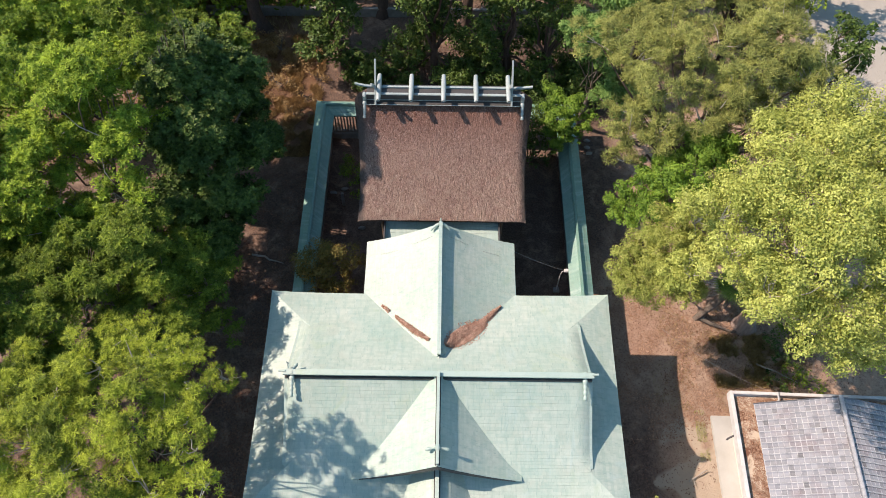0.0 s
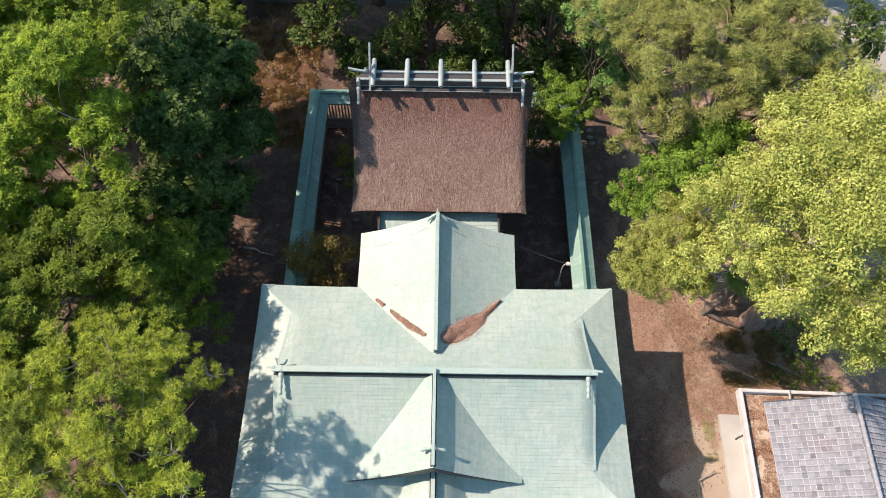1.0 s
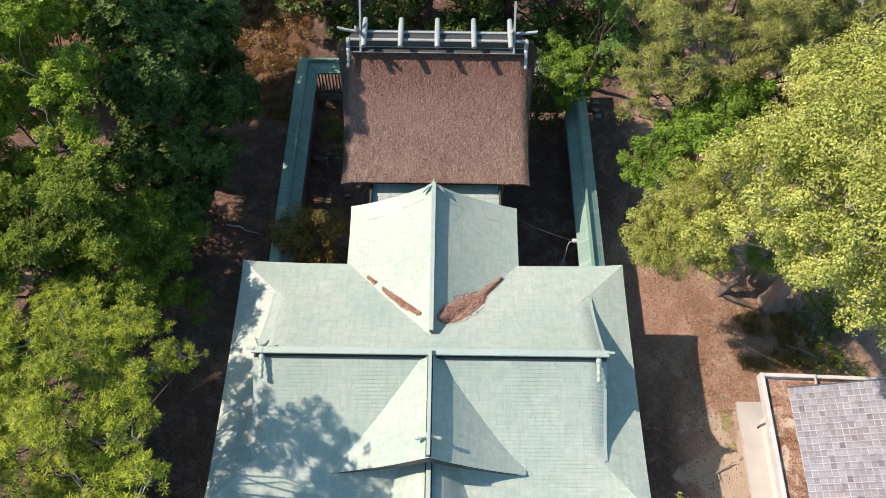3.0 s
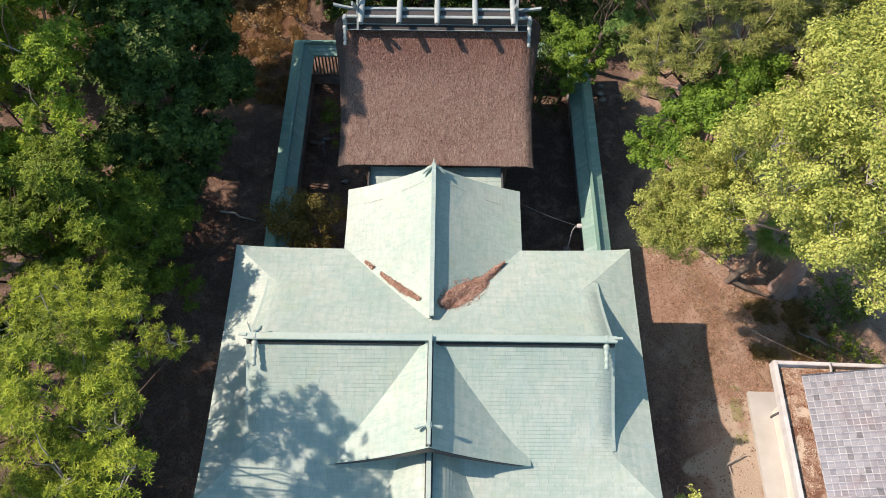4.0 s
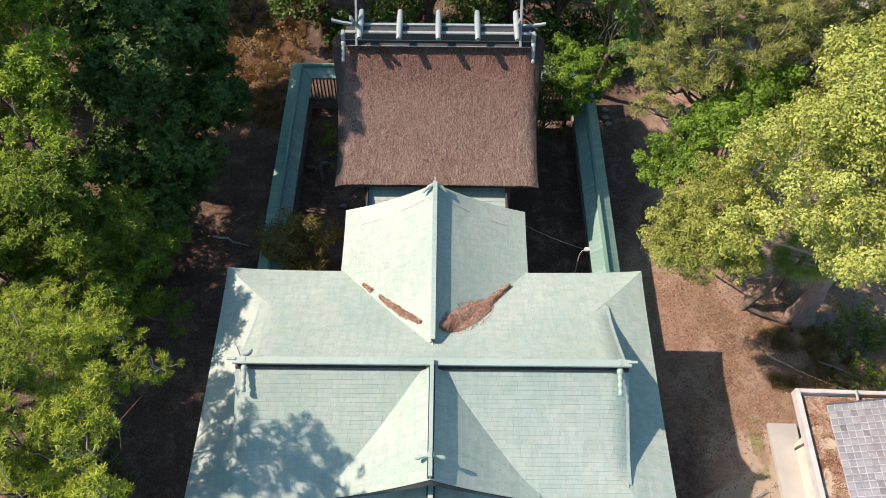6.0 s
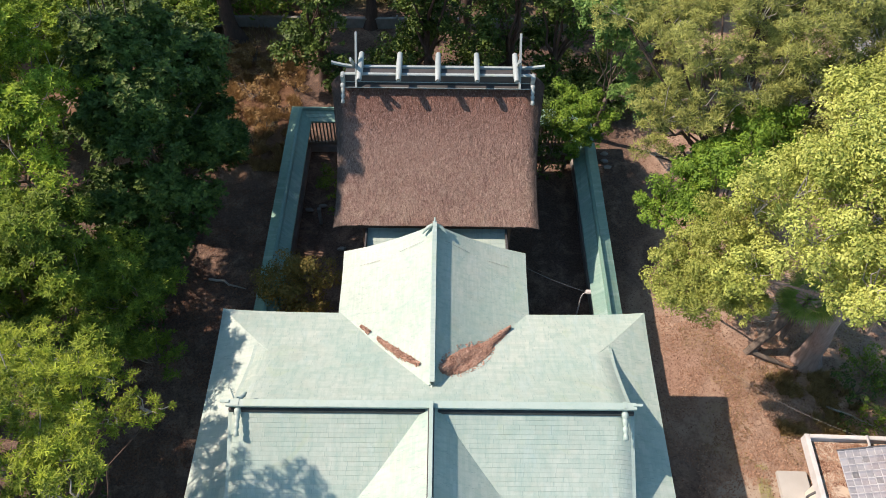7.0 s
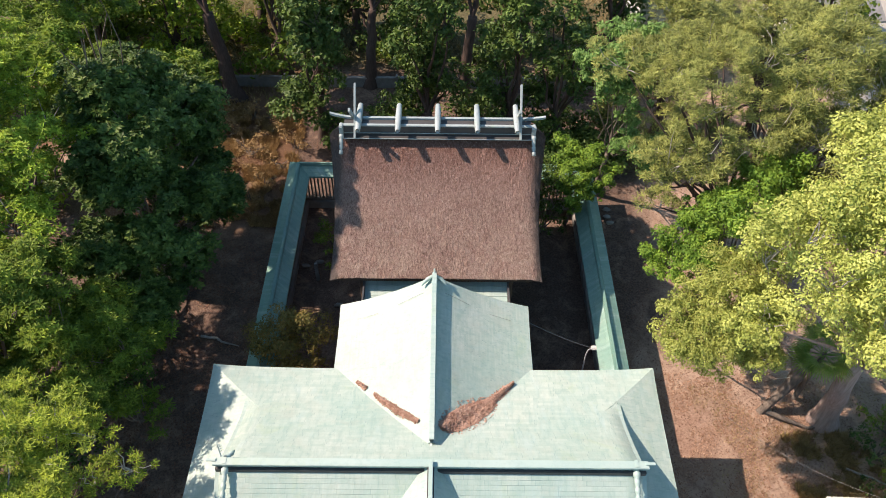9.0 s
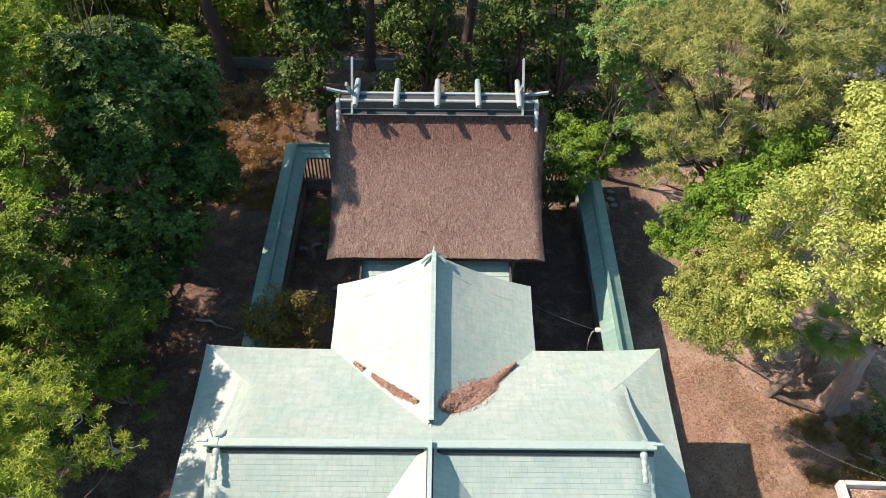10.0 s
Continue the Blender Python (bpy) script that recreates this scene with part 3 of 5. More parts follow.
for x in (-6.6, -3.3, 0, 3.3, 6.6):
    for y in (8.8, 16.7):
        part("post", tube_mesh("post", [(x, y, 0.6), (x, y, 5.5)], [0.17, 0.16], 10), WOOD, hall)
part("soffit", box_bm(-8.3, 8.3, 7.6, 17.95, 5.18, 5.24), WOOD, hall)
for i in range(16):
    x = -7.9 + 15.8 * i / 15
    part("rafter", box_bm(x - 0.05, x + 0.05, 16.7, 18.1, 5.06, 5.18), WOOD, hall)
for x in (-2.6, 2.6):
    part("porch_post", box_bm(x - 0.15, x + 0.15, 3.9, 4.2, 0.0, 5.1, 0.02), WOOD, hall)

# ---- offering hall: the limb that links the two halls ----
link = thing("offering_hall", "linking hall under a pale verdigris copper gable roof", "shrine hall")
link_roof = part("roof", box_bm(-0.1, 0.1, 15.2, 21.0, 6.7, 6.95), WOOD, link, "pale green copper gable roof")
flare = lambda y, w: 0.34 * max(0.0, (y - 18.2) / 3.1) ** 2.4
link_h = limb_roof(link_roof, 7.32, 1.92, 3.94, 21.28, 1, 56, flare, 0.42, lip=0.0035)
verts, faces = [], []
for i in range(15):
    y = 14.0 + 7.25 * i / 14
    z = 7.26 + flare(y, 0)
    for w, dz in ((0.115, -0.1), (0.115, 0.07), (0.055, 0.08), (0.055, 0.22), (0.085, 0.23), (0.085, 0.30), (-0.085, 0.30), (-0.085, 0.23), (-0.055, 0.22), (-0.055, 0.08), (-0.115, 0.07), (-0.115, -0.1)):
        verts.append((w, y, z + dz))
    if i:
        o = 12 * (i - 1)
        faces += [(o + q, o + q + 1, o + 13 + q, o + 12 + q) for q in range(11)]
part("ridge_beam", mesh_np("ridge_beam", verts, faces, [(v[1], v[0]) for v in verts]), COPPER_TRIM, link_roof)
part("ridge_finial", tube_mesh("finial", [(0, 21.22, 7.70), (0, 21.28, 8.06)], [0.045, 0.035], 8), COPPER_TRIM, link_roof)
for s in (1, -1):
    v = [(s * 0.07, 21.18, 7.74), (s * 0.26, 21.12, 7.64), (s * 0.42, 21.02, 7.52), (s * 0.50, 20.92, 7.46)]
    part("ridge_scroll", tube_mesh("scroll", v, [0.07, 0.085, 0.06, 0.03], 10), COPPER_TRIM, link_roof)
    part("snow_rail", tube_mesh("snow_rail", [(s * 0.45, 20.70, link_h(0.45) + flare(20.70, 0) + 0.05), (s * 1.45, 20.58, link_h(1.45) + flare(20.58, 0) + 0.05)], [0.005, 0.005], 5), WIRE, link_roof)
    part("snow_rail", tube_mesh("snow_rail", [(s * 2.24, 20.46, link_h(2.24) + flare(20.46, 0) + 0.05), (s * 3.15, 20.42, link_h(3.15) + flare(20.42, 0) + 0.05)], [0.005, 0.005], 5), WIRE, link_roof)
    part("board_wall", box_bm(*sorted((s * 2.7, s * 2.85)), 16.76, 22.3, 0.0, 5.3), WOOD, link)
    part("eave_gutter", box_bm(*sorted((s * 3.86, s * 3.96)), 18.35, 21.2, 5.28, 5.36, 0.01), COPPER_TRIM, link_roof)

# low roof between the linking hall and the sanctuary
low = thing("passage_roof", "low copper roof of the covered passage in shade", "roof")
low_top = lambda u, e: (u, 20.9 + e, 5.13 + 0.20 * e)
low_ends = lambda e: (-3.02, 3.12)
part("roof_deck", roof_deck(low_top, low_ends, 0, 2.9, 4, 6, -0.02, -0.12), COPPER_TRIM, low)
roof_side(low, low_top, low_ends, 0, 2.9, 12, 12, COPPER_TRIM, 0.018)
for s in (1, -1):
    part("post", box_bm(*sorted((s * 2.85, s * 3.0)), 22.5, 22.75, 0.0, 5.3, 0.02), WOOD, low)
    part("verge_cap", box_bm(*sorted((s * 3.07 + 0.05, s * 3.15 + 0.05)), 20.9, 23.7, 5.12, 5.70, 0.01), DARK_CLAD_SHADE, low, "dark timber verge")

# ---- sanctuary: thick bark roof with crossed finials and ridge logs ----
SX, SW, SY, SE, SH, SDEP = 0.05, 4.56, 28.2, 6.14, 9.78, 5.79
sanct = thing("sanctuary", "main sanctuary with thick brown cypress-bark roof", "shrine hall")


RDEP = 4.4      # the rear slope is shorter and steeper


def bark_line(d, s):
    """The height of the bark roof at the plan distance d from its ridge."""
    if s > 0:
        return SH - (SH - SE) * sag(min(1.0, d / SDEP), 0.36)
    return SH - 0.30 * min(d, 0.45) - 1.18 * max(0.0, d - 0.45)


def bark_top(x, d, s):
    t = min(1.0, d / SDEP)
    z = bark_line(d, s)
    edge = max(0.0, (abs(x) - 3.92) / 0.61)
    z -= edge ** 2.0 * (0.52 * (1 - t) + 0.16 * t)
    z += 0.030 * noise.noise((x * 1.1, d * 1.1 + s * 20, 0.5)) + 0.022 * noise.noise((x * 4.5, d * 3.0, 2.5 + s)) + 0.026 * noise.noise((x * 10.0, d * 3.2, 7.5 + s)) + 0.020 * noise.noise((x * 19.0, d * 6.0, 1.5 + s))
    return z


def bark_slope(s, nx=210, nd=140):
    """One slope of the bark roof, its top crinkled, with a thick ragged rim."""
    verts, faces = [], []
    n = nx + 1
    dep = SDEP if s > 0 else RDEP
    for i in range(nd + 1):
        d = dep * i / nd
        for j in range(n):
            x = -SW + 2 * SW * j / nx
            out = 0.05 * math.sin(d / SDEP * math.pi)
            ragged = 0.02 * noise.noise((x * 6, 3.0, s)) if i == nd else 0.0
            wide = 1 - out * 0.85 + 0.06 * max(0.0, 1 - d / SDEP) * max(0.0, (abs(x) - 3.92) / 0.61)
            verts.append((SX + x * wide, SY - s * (d + ragged), bark_top(x, d, s)))
    faces += [(i * n + j, i * n + j + 1, (i + 1) * n + j + 1, (i + 1) * n + j) for i in range(nd) for j in range(nx)]
    rim = [i * n for i in range(nd + 1)] + [nd * n + j for j in range(1, n)] + [i * n + nx for i in range(nd - 1, -1, -1)]
    low0 = len(verts)
    for q in rim:
        x, y, z = verts[q]
        verts.append((SX + (x - SX) * 0.965, y + s * 0.40, z - 0.42))
    faces += [(rim[i], rim[i + 1], low0 + i + 1, low0 + i) for i in range(len(rim) - 1)]
    return mesh_np("bark_slope", verts, faces, smooth=True)


sanct_roof = part("roof", bark_slope(1), THATCH, sanct, "weathered brown bark thatch")
part("rear_slope", bark_slope(-1, 110, 75), THATCH, sanct_roof)
verts, faces = [], []
for i in range(21):
    d = (SDEP if i < 10 else RDEP) * (i / 10 - 1)
    z = bark_line(abs(d), 1 if d < 0 else -1) - 0.36
    verts += [(SX - 4.2, SY + d * 0.97, z), (SX + 4.2, SY + d * 0.97, z)]
    if i:
        faces.append((2 * i - 2, 2 * i - 1, 2 * i + 1, 2 * i))
part("soffit", mesh_np("soffit", verts, faces), WOOD, sanct)
part("plinth", box_bm(SX - 3.6, SX + 3.6, 24.6, 32.0, -0.2, 1.2, 0.04), STONE, sanct)
for (x0, x1, y0, y1) in ((-3.1, 3.1, 25.2, 25.35), (-3.1, 3.1, 31.2, 31.35), (-3.1, -2.95, 25.35, 31.2), (2.95, 3.1, 25.35, 31.2)):
    part("board_wall", box_bm(SX + x0, SX + x1, y0, y1, 1.2, 5.85), WOOD, sanct)
for x0 in (-3.1, 2.95):
    bm = bmesh.new()
    rows = [(y, max(5.86, bark_line(abs(y - SY), 1 if y < SY else -1) - 0.40)) for y in (25.2, 26.0, 26.8, 27.6, 28.2, 28.8, 29.6, 30.4, 31.2)]
    for x in (x0, x0 + 0.15):
        pairs = [(bm.verts.new((SX + x, y, z)), bm.verts.new((SX + x, y, 5.85))) for y, z in rows]
        for i in range(len(rows) - 1):
            bm.faces.new((pairs[i][0], pairs[i + 1][0], pairs[i + 1][1], pairs[i][1]))
    part("gable_wall", bm, WOOD, sanct)
for x in (-3.3, 3.3):
    for y in (23.4, 25.2, 31.3):
        part("post", tube_mesh("post", [(SX + x, y, 0.0), (SX + x, y, 5.7)], [0.14, 0.13], 10), WOOD, sanct)
# box ridge in dark cladding with pale rails, five ridge logs, crossed finials
part("ridge_body", box_bm(SX - 4.12, SX + 4.12, 27.80, 28.58, 9.50, 10.04, 0.015), DARK_CLAD_SHADE, sanct_roof, "dark clad box ridge")
part("ridge_flashing", box_bm(SX - 4.2, SX + 4.2, 27.56, 28.68, 9.555, 9.60, 0.01), DARK_CLAD_SHADE, sanct_roof)
part("flashing_edge", box_bm(SX - 4.2, SX + 4.2, 27.525, 27.558, 9.56, 9.605, 0.008), COPPER_GREY, sanct_roof)
part("ridge_rail", box_bm(SX - 4.15, SX + 4.15, 27.79, 27.95, 10.04, 10.11, 0.02), COPPER_GREY, sanct_roof, "pale ridge rail")
part("ridge_strip", box_bm(SX - 4.2, SX + 4.2, 27.755, 27.795, 9.70, 9.73, 0.008), COPPER_GREY, sanct_roof)
verts, faces = [], []
for i in range(41):
    x = -4.75 + 9.5 * i / 40
    up = (0.24 if x < 0 else 0.13) * max(0.0, (abs(x) - 3.4) / 1.35) ** 2
    for y, dz in ((28.30, 0.0), (28.42, 0.0), (28.42, 0.10), (28.30, 0.10)):
        verts.append((SX + x, y, 10.03 + up + dz))
    if i:
        o = 4 * (i - 1)
        faces += [(o + q, o + (q + 1) % 4, o + 4 + (q + 1) % 4, o + 4 + q) for q in range(4)]
faces += [(0, 1, 2, 3), (160, 161, 162, 163)]
part("ridge_crest", mesh_np("ridge_crest", verts, faces, [(v[0], v[1]) for v in verts]), COPPER_GREY, sanct_roof, "pale crest board with upturned tips")
for x in (-3.44, -1.72, 0.0, 1.72, 3.44):
    pts, rad = [], []
    for y, r in ((27.18, 0.085), (27.21, 0.115), (27.6, 0.132), (28.1, 0.14), (28.6, 0.132), (29.02, 0.115), (29.07, 0.07)):
        pts.append((SX + x, y, 10.30))
        rad.append(r)
    part("ridge_log", tube_mesh("ridge_log", pts, rad, 14), COPPER_GREY, sanct_roof, "pale copper-clad ridge log")
for s in (1, -1):
    for a, b in (((27.50, 9.60), (29.10, 11.40)), ((28.85, 9.60), (27.42, 11.22))):
        bm = box_bm(-0.048, 0.048, -0.085, 0.085, 0, math.dist(a, b), 0.01)
        ang = math.atan2(b[0] - a[0], b[1] - a[1])
        bm.transform(pose(SX + (3.58 if s > 0 else -3.69) + (0.06 if a[0] < 28 else -0.06), a[0], a[1], -math.degrees(ang), 0, 0))
        part("crossed_finial", bm, COPPER_GREY, sanct_roof, "pale crossed finial board")
    # cast end ornament hanging down the verge
    orn = part("verge_ornament", box_bm(SX + s * 4.22 - 0.09, SX + s * 4.22 + 0.09, 27.62, 27.98, 9.55, 10.14, 0.04), COPPER_GREY, sanct_roof, "pale cast verge ornament")
    chain = turned(orn, "chain_drop", (SX + s * 4.22, 27.64, 9.74), (0, -0.78, -0.62), 0.90, [(f, q * 0.95) for f, q in DROP])
    chain.data.materials[0] = COPPER_GREY

# ---- roofed slat fence round the sanctuary ----
def fence_run(label, corner_pairs, slats, inner_side, group="sanctuary fence"):
    """A slat fence under a small copper roof. corner_pairs: for the outer eave, the ridge and the inner eave, their two ends in plan."""
    f = thing("roofed_fence", label, "fence", group=group)
    (oa, ob_), (ra, rb), (ia, ib) = corner_pairs
    ZE, ZR = 2.62, 2.98
    for (ea, eb), nm in (((oa, ob_), "roof_slope"), ((ia, ib), "roof_slope")):
        def surf(u, e):
            p = [ea[k] + (eb[k] - ea[k]) * u for k in (0, 1)]
            q = [ra[k] + (rb[k] - ra[k]) * u for k in (0, 1)]
            return (p[0] + (q[0] - p[0]) * e, p[1] + (q[1] - p[1]) * e, ZE + (ZR - ZE) * (e - 0.12 * e * (1 - e)))
        deck = part(nm, roof_deck(surf, lambda e: (0, 1), 0, 1, 3, 12, -0.02, -0.10), COPPER_DARK, f)
        length = math.dist(ea, eb)
        for i in range(3):
            verts, uv = [], []
            for e, dz in ((i / 3, -0.02), (i / 3, 0.016), ((i + 1) / 3, 0.002)):
                for j in range(13):
                    x, y, z = surf(j / 12, e)
                    verts.append((x, y, z + dz))
                    uv.append((length * j / 12, i + (0.02 if dz else 0.9)))
            faces = [(r * 13 + j, r * 13 + j + 1, r * 13 + 14 + j, r * 13 + 13 + j) for r in (0, 1) for j in range(12)]
            part("copper_course", mesh_np("copper_course", verts, faces, uv), COPPER_DARK, deck)
    dx, dy = rb[0] - ra[0], rb[1] - ra[1]
    ln = math.hypot(dx, dy)
    m = pose((ra[0] + rb[0]) / 2, (ra[1] + rb[1]) / 2, 0, 0, 0, math.degrees(math.atan2(dy, dx)))

    def along(nm, x0, x1, y0, y1, z0, z1, mat, bev=0.01):
        bm = box_bm(x0, x1, y0, y1, z0, z1, bev)
        bm.transform(m)
        return part(nm, bm, mat, f)
    along("ridge_cap", -ln / 2, ln / 2, -0.09, 0.09, ZR - 0.03, ZR + 0.10, COPPER_DARK)
    along("ridge_cap", -ln / 2, ln / 2, -0.05, 0.05, ZR + 0.10, ZR + 0.15, COPPER_DARK)
    along("footing", -ln / 2, ln / 2, -0.22, 0.22, -0.25, 0.35, STONE, 0.02)
    along("sill", -ln / 2, ln / 2, -0.08, 0.08, 0.35, 0.55, WOOD_GREY)
    along("head_rail", -ln / 2, ln / 2, -0.08, 0.08, 2.3, 2.5, WOOD_GREY)
    n = max(2, round(ln / 1.9))
    for i in range(n + 1):
        x = -ln / 2 + ln * i / n
        along("post", x - 0.08, x + 0.08, -0.085, 0.085, 0.35, 2.6, WOOD_GREY)
    if slats:
        me = None
        count = round(ln / 0.2)
        for i in range(count):
            x = -ln / 2 + ln * (i + 0.5) / count
            bm = box_bm(-0.04, 0.04, -0.03, 0.03, 0.55, 2.3)
            if me is None:
                me = bpy.data.meshes.new("slat")
                bm.to_mesh(me)
                me.materials.append(WOOD_GREY)
            bm.free()
            o = part("slat", me, WOOD, f)
            o.matrix_basis = m @ pose(x, 0, 0)
    return f


LX0, LX1, LX2 = -8.28, -7.64, -7.04
RX0, RX1, RX2 = 8.60, 7.95, 7.31
NY0, NY1, NY2 = 34.04, 33.42, 32.82
fence_run("slatted timber fence with dark green copper roof, west side", (((LX0, 17.4), (LX0, NY0)), ((LX1, 17.4), (LX1, NY1)), ((LX2, 17.4), (LX2, NY2))), True, 1)
fence_run("slatted timber fence with green copper roof, rear side", (((LX0, NY0), (RX0, NY0)), ((LX1, NY1), (RX1, NY1)), ((LX2, NY2), (RX2, NY2))), True, 1)
fence_run("slatted timber fence with green copper roof, east side", (((RX0, 17.4), (RX0, NY0)), ((RX1, 17.4), (RX1, NY1)), ((RX2, 17.4), (RX2, NY2))), True, 1)

# ---- annexe with parapet, flat gutter roof and grey tile roof ----
annex = thing("annexe_building", "low white annexe with a grey tiled gable roof behind a parapet", "building", pose(14.7, 13.86, 0, 0, 0, -1.6))
part("wall", box_bm(1.2, 9.5, -12, -0.9, 0.0, 3.45, 0.02), PLASTER, annex, "cream plaster wall")
GUTTER = Mat("stained_gutter_roof", 0.85, 0.0, 0.4)
gp = GUTTER.coord()
gm = GUTTER.step(GUTTER.noise(1.3, 5, 0.65, gp, distort=0.8), 0.42, 0.56)
GUTTER.color(GUTTER.mix(gm, (0.50, 0.40, 0.30), (0.16, 0.075, 0.045)))
GUTTER.bump(GUTTER.noise(14, 4, 0.6, gp), 0.3, 0.01)
flat = part("gutter_roof", box_bm(0.1, 9.5, -12, -0.1, 3.45, 3.60), GUTTER.m, annex, "flat roof strip with wet brown sludge and fallen leaves")
part("parapet", box_bm(0.0, 0.19, -12, 0.0, 3.42, 3.90, 0.02), WHITE_TRIM, annex, "white parapet")
part("parapet", box_bm(0.19, 9.5, -0.17, 0.0, 3.42, 3.895, 0.02), WHITE_TRIM, annex, "white parapet")
part("parapet_groove", box_bm(0.195, 0.24, -12, -0.17, 3.6, 3.78, 0.005), METAL, annex)
part("overflow_pipe", tube_mesh("strap", [(2.42, -0.02, 3.93), (2.42, -0.40, 3.92), (2.42, -0.46, 3.66)], [0.055, 0.055, 0.05], 8), WHITE_TRIM, annex, "white pipe over the parapet")
part("drain_spout", tube_mesh("spout", [(0.05, -2.2, 3.5), (-0.22, -2.32, 3.42), (-0.34, -2.40, 3.36)], [0.05, 0.05, 0.045], 8), DARK_CLAD_SHADE, annex, "dark drain spout")
TX0, TXR, TZ0, TZR = 1.22, 4.9, 3.66, 5.05
TILE = Mat("grey_roof_tile", 0.42, 0.0, 0.5)
rnd = TILE.node("ShaderNodeObjectInfo").outputs["Random"]
isl = TILE.node("ShaderNodeNewGeometry").outputs["Random Per Island"]
tone = TILE.math("FRACT", TILE.math("ADD", rnd, isl))
tn = TILE.noise(9.0, 4, 0.6, TILE.place())
tb = TILE.step(TILE.noise(0.8, 4, 0.6, TILE.place()), 0.5, 0.7)
tc = TILE.mix(TILE.step(tone, 0.0, 0.9), (0.20, 0.21, 0.235), (0.335, 0.345, 0.375))
tc = TILE.mix(TILE.step(tone, 0.76, 1.0), tc, (0.13, 0.135, 0.145))
tc = TILE.mix(TILE.math("MULTIPLY", tb, 0.45), tc, (0.22, 0.155, 0.16))
tuv = TILE.node("ShaderNodeSeparateXYZ")
TILE.t.links.new(TILE.coord("UV"), tuv.inputs[0])
# sunlight on each tile's front lip and roll, painted as pale edges
edge = TILE.math("MAXIMUM", TILE.step(tuv.outputs[0], -0.088, -0.112), TILE.step(tuv.outputs[1], 0.088, 0.108))
tc = TILE.mix(TILE.math("MULTIPLY", edge, TILE.step(TILE.noise(2.6, 4, 0.7, TILE.place()), 0.38, 0.64, 0.05, 0.75)), tc, (0.60, 0.60, 0.61))
gap = TILE.math("MAXIMUM", TILE.step(tuv.outputs[0], 0.108, 0.118), TILE.step(tuv.outputs[1], -0.118, -0.128))
tc = TILE.mix(TILE.math("MULTIPLY", gap, 0.5), tc, (0.06, 0.06, 0.065))
TILE.color(TILE.mix(TILE.step(tn, 0.45, 0.75, 0.0, 0.4), tc, (0.36, 0.36, 0.37)))
TILE.bump(tn, 0.25, 0.01)
pitch = math.atan2(TZR - TZ0, TXR - TX0)
slope_len = math.hypot(TZR - TZ0, TXR - TX0)


def tile_verts():
    """One pan tile, 0.285 wide with a raised roll at one side and a front lip; x runs up the slope."""
    cross = [(-0.14, 0.0), (-0.08, 0.004), (0.04, 0.006), (0.085, 0.032), (0.115, 0.052), (0.145, 0.040)]
    v = [(x, y, z + dz) for x, dz in ((-0.135, -0.012), (-0.135, 0.038), (0.15, 0.0)) for y, z in cross]
    n = len(cross)
    f = [(r * n + j, r * n + j + 1, (r + 1) * n + j + 1, (r + 1) * n + j) for r in (0, 1) for j in range(n - 1)]
    return v, f


tv, tf = tile_verts()
rows_up, cols = int(slope_len / 0.255), 40
part("roof_base", mesh_np("roof_base", [(TX0, -0.62, TZ0 - 0.03), (TX0, -12, TZ0 - 0.03), (TXR, -12, TZR - 0.03), (TXR, -0.62, TZR - 0.03), (2 * TXR - TX0, -12, TZ0 - 0.03), (2 * TXR - TX0, -0.62, TZ0 - 0.03)],
                          [(0, 1, 2, 3), (3, 2, 4, 5)]), TILE.m, annex)
MORTAR = plain("ridge_mortar", (0.56, 0.56, 0.57), (0.36, 0.36, 0.38), 5.0, 0.7, 0.3, 30.0)
tile_roof = part("tile_roof", box_bm(TXR - 0.12, TXR + 0.12, -12, -0.6, TZR + 0.02, TZR + 0.16, 0.04), TILE.m, annex, "grey clay roof tiles")
for k in range(34):
    part("ridge_tile", tube_mesh("ridge_tile", [(TXR, -0.58 - 0.32 * k, TZR + 0.15), (TXR, -0.88 - 0.32 * k, TZR + 0.14)], [0.105, 0.095], 10), MORTAR, tile_roof)
part("verge_roll", tube_mesh("verge_roll", [(TX0 - 0.05, -0.60, TZ0 + 0.05), (TXR, -0.60, TZR + 0.06)], [0.045, 0.045], 8), TILE.m, tile_roof)
part("verge_roll", tube_mesh("verge_roll", [(2 * TXR - TX0, -0.60, TZ0 + 0.05), (TXR, -0.60, TZR + 0.06)], [0.045, 0.045], 8), TILE.m, tile_roof)
tile_uv = [(p[0], p[1]) for p in tv]
tile_me = mesh_np("tile", tv, tf, tile_uv)
tile_me.materials.append(TILE.m)
rest_v, rest_f, rest_uv, near_count = [], [], [], 0
for c in range(cols):
    for r in range(rows_up + 1):
        for side in (1, -1):
            d = 0.12 + r * 0.255
            m = Matrix.Translation((TXR - side * (TXR - TX0 - d * math.cos(pitch)), -0.76 - c * 0.283, TZ0 + d * math.sin(pitch) + 0.012)) \
                @ Matrix.Rotation(0 if side > 0 else math.pi, 4, "Z") @ Matrix.Rotation(-pitch, 4, "Y") \
                @ Matrix.Rotation(random.uniform(-0.022, 0.022), 4, "Z") @ Matrix.Rotation(random.uniform(-0.03, 0.03), 4, "Y")
            if side > 0 and c < 20 and near_count < 300:
                near_count += 1
                part("tile", tile_me, TILE.m, tile_roof).matrix_basis = m
            else:
                o = len(rest_v)
                rest_v += [tuple(m @ Vector(p)) for p in tv]
                rest_f += [tuple(o + i for i in q) for q in tf]
                rest_uv += tile_uv
tagged(part("more_tiles", mesh_np("more_tiles", rest_v, rest_f, rest_uv), TILE.m, tile_roof), kind="stuff")

slab = part("concrete_apron", box_bm(14.93, 16.2, 0, 13.86, -0.15, 0.10, 0.015), CONCRETE)
slab.matrix_basis = pose(-0.36, 0.42, 0, 0, 0, -1.5)
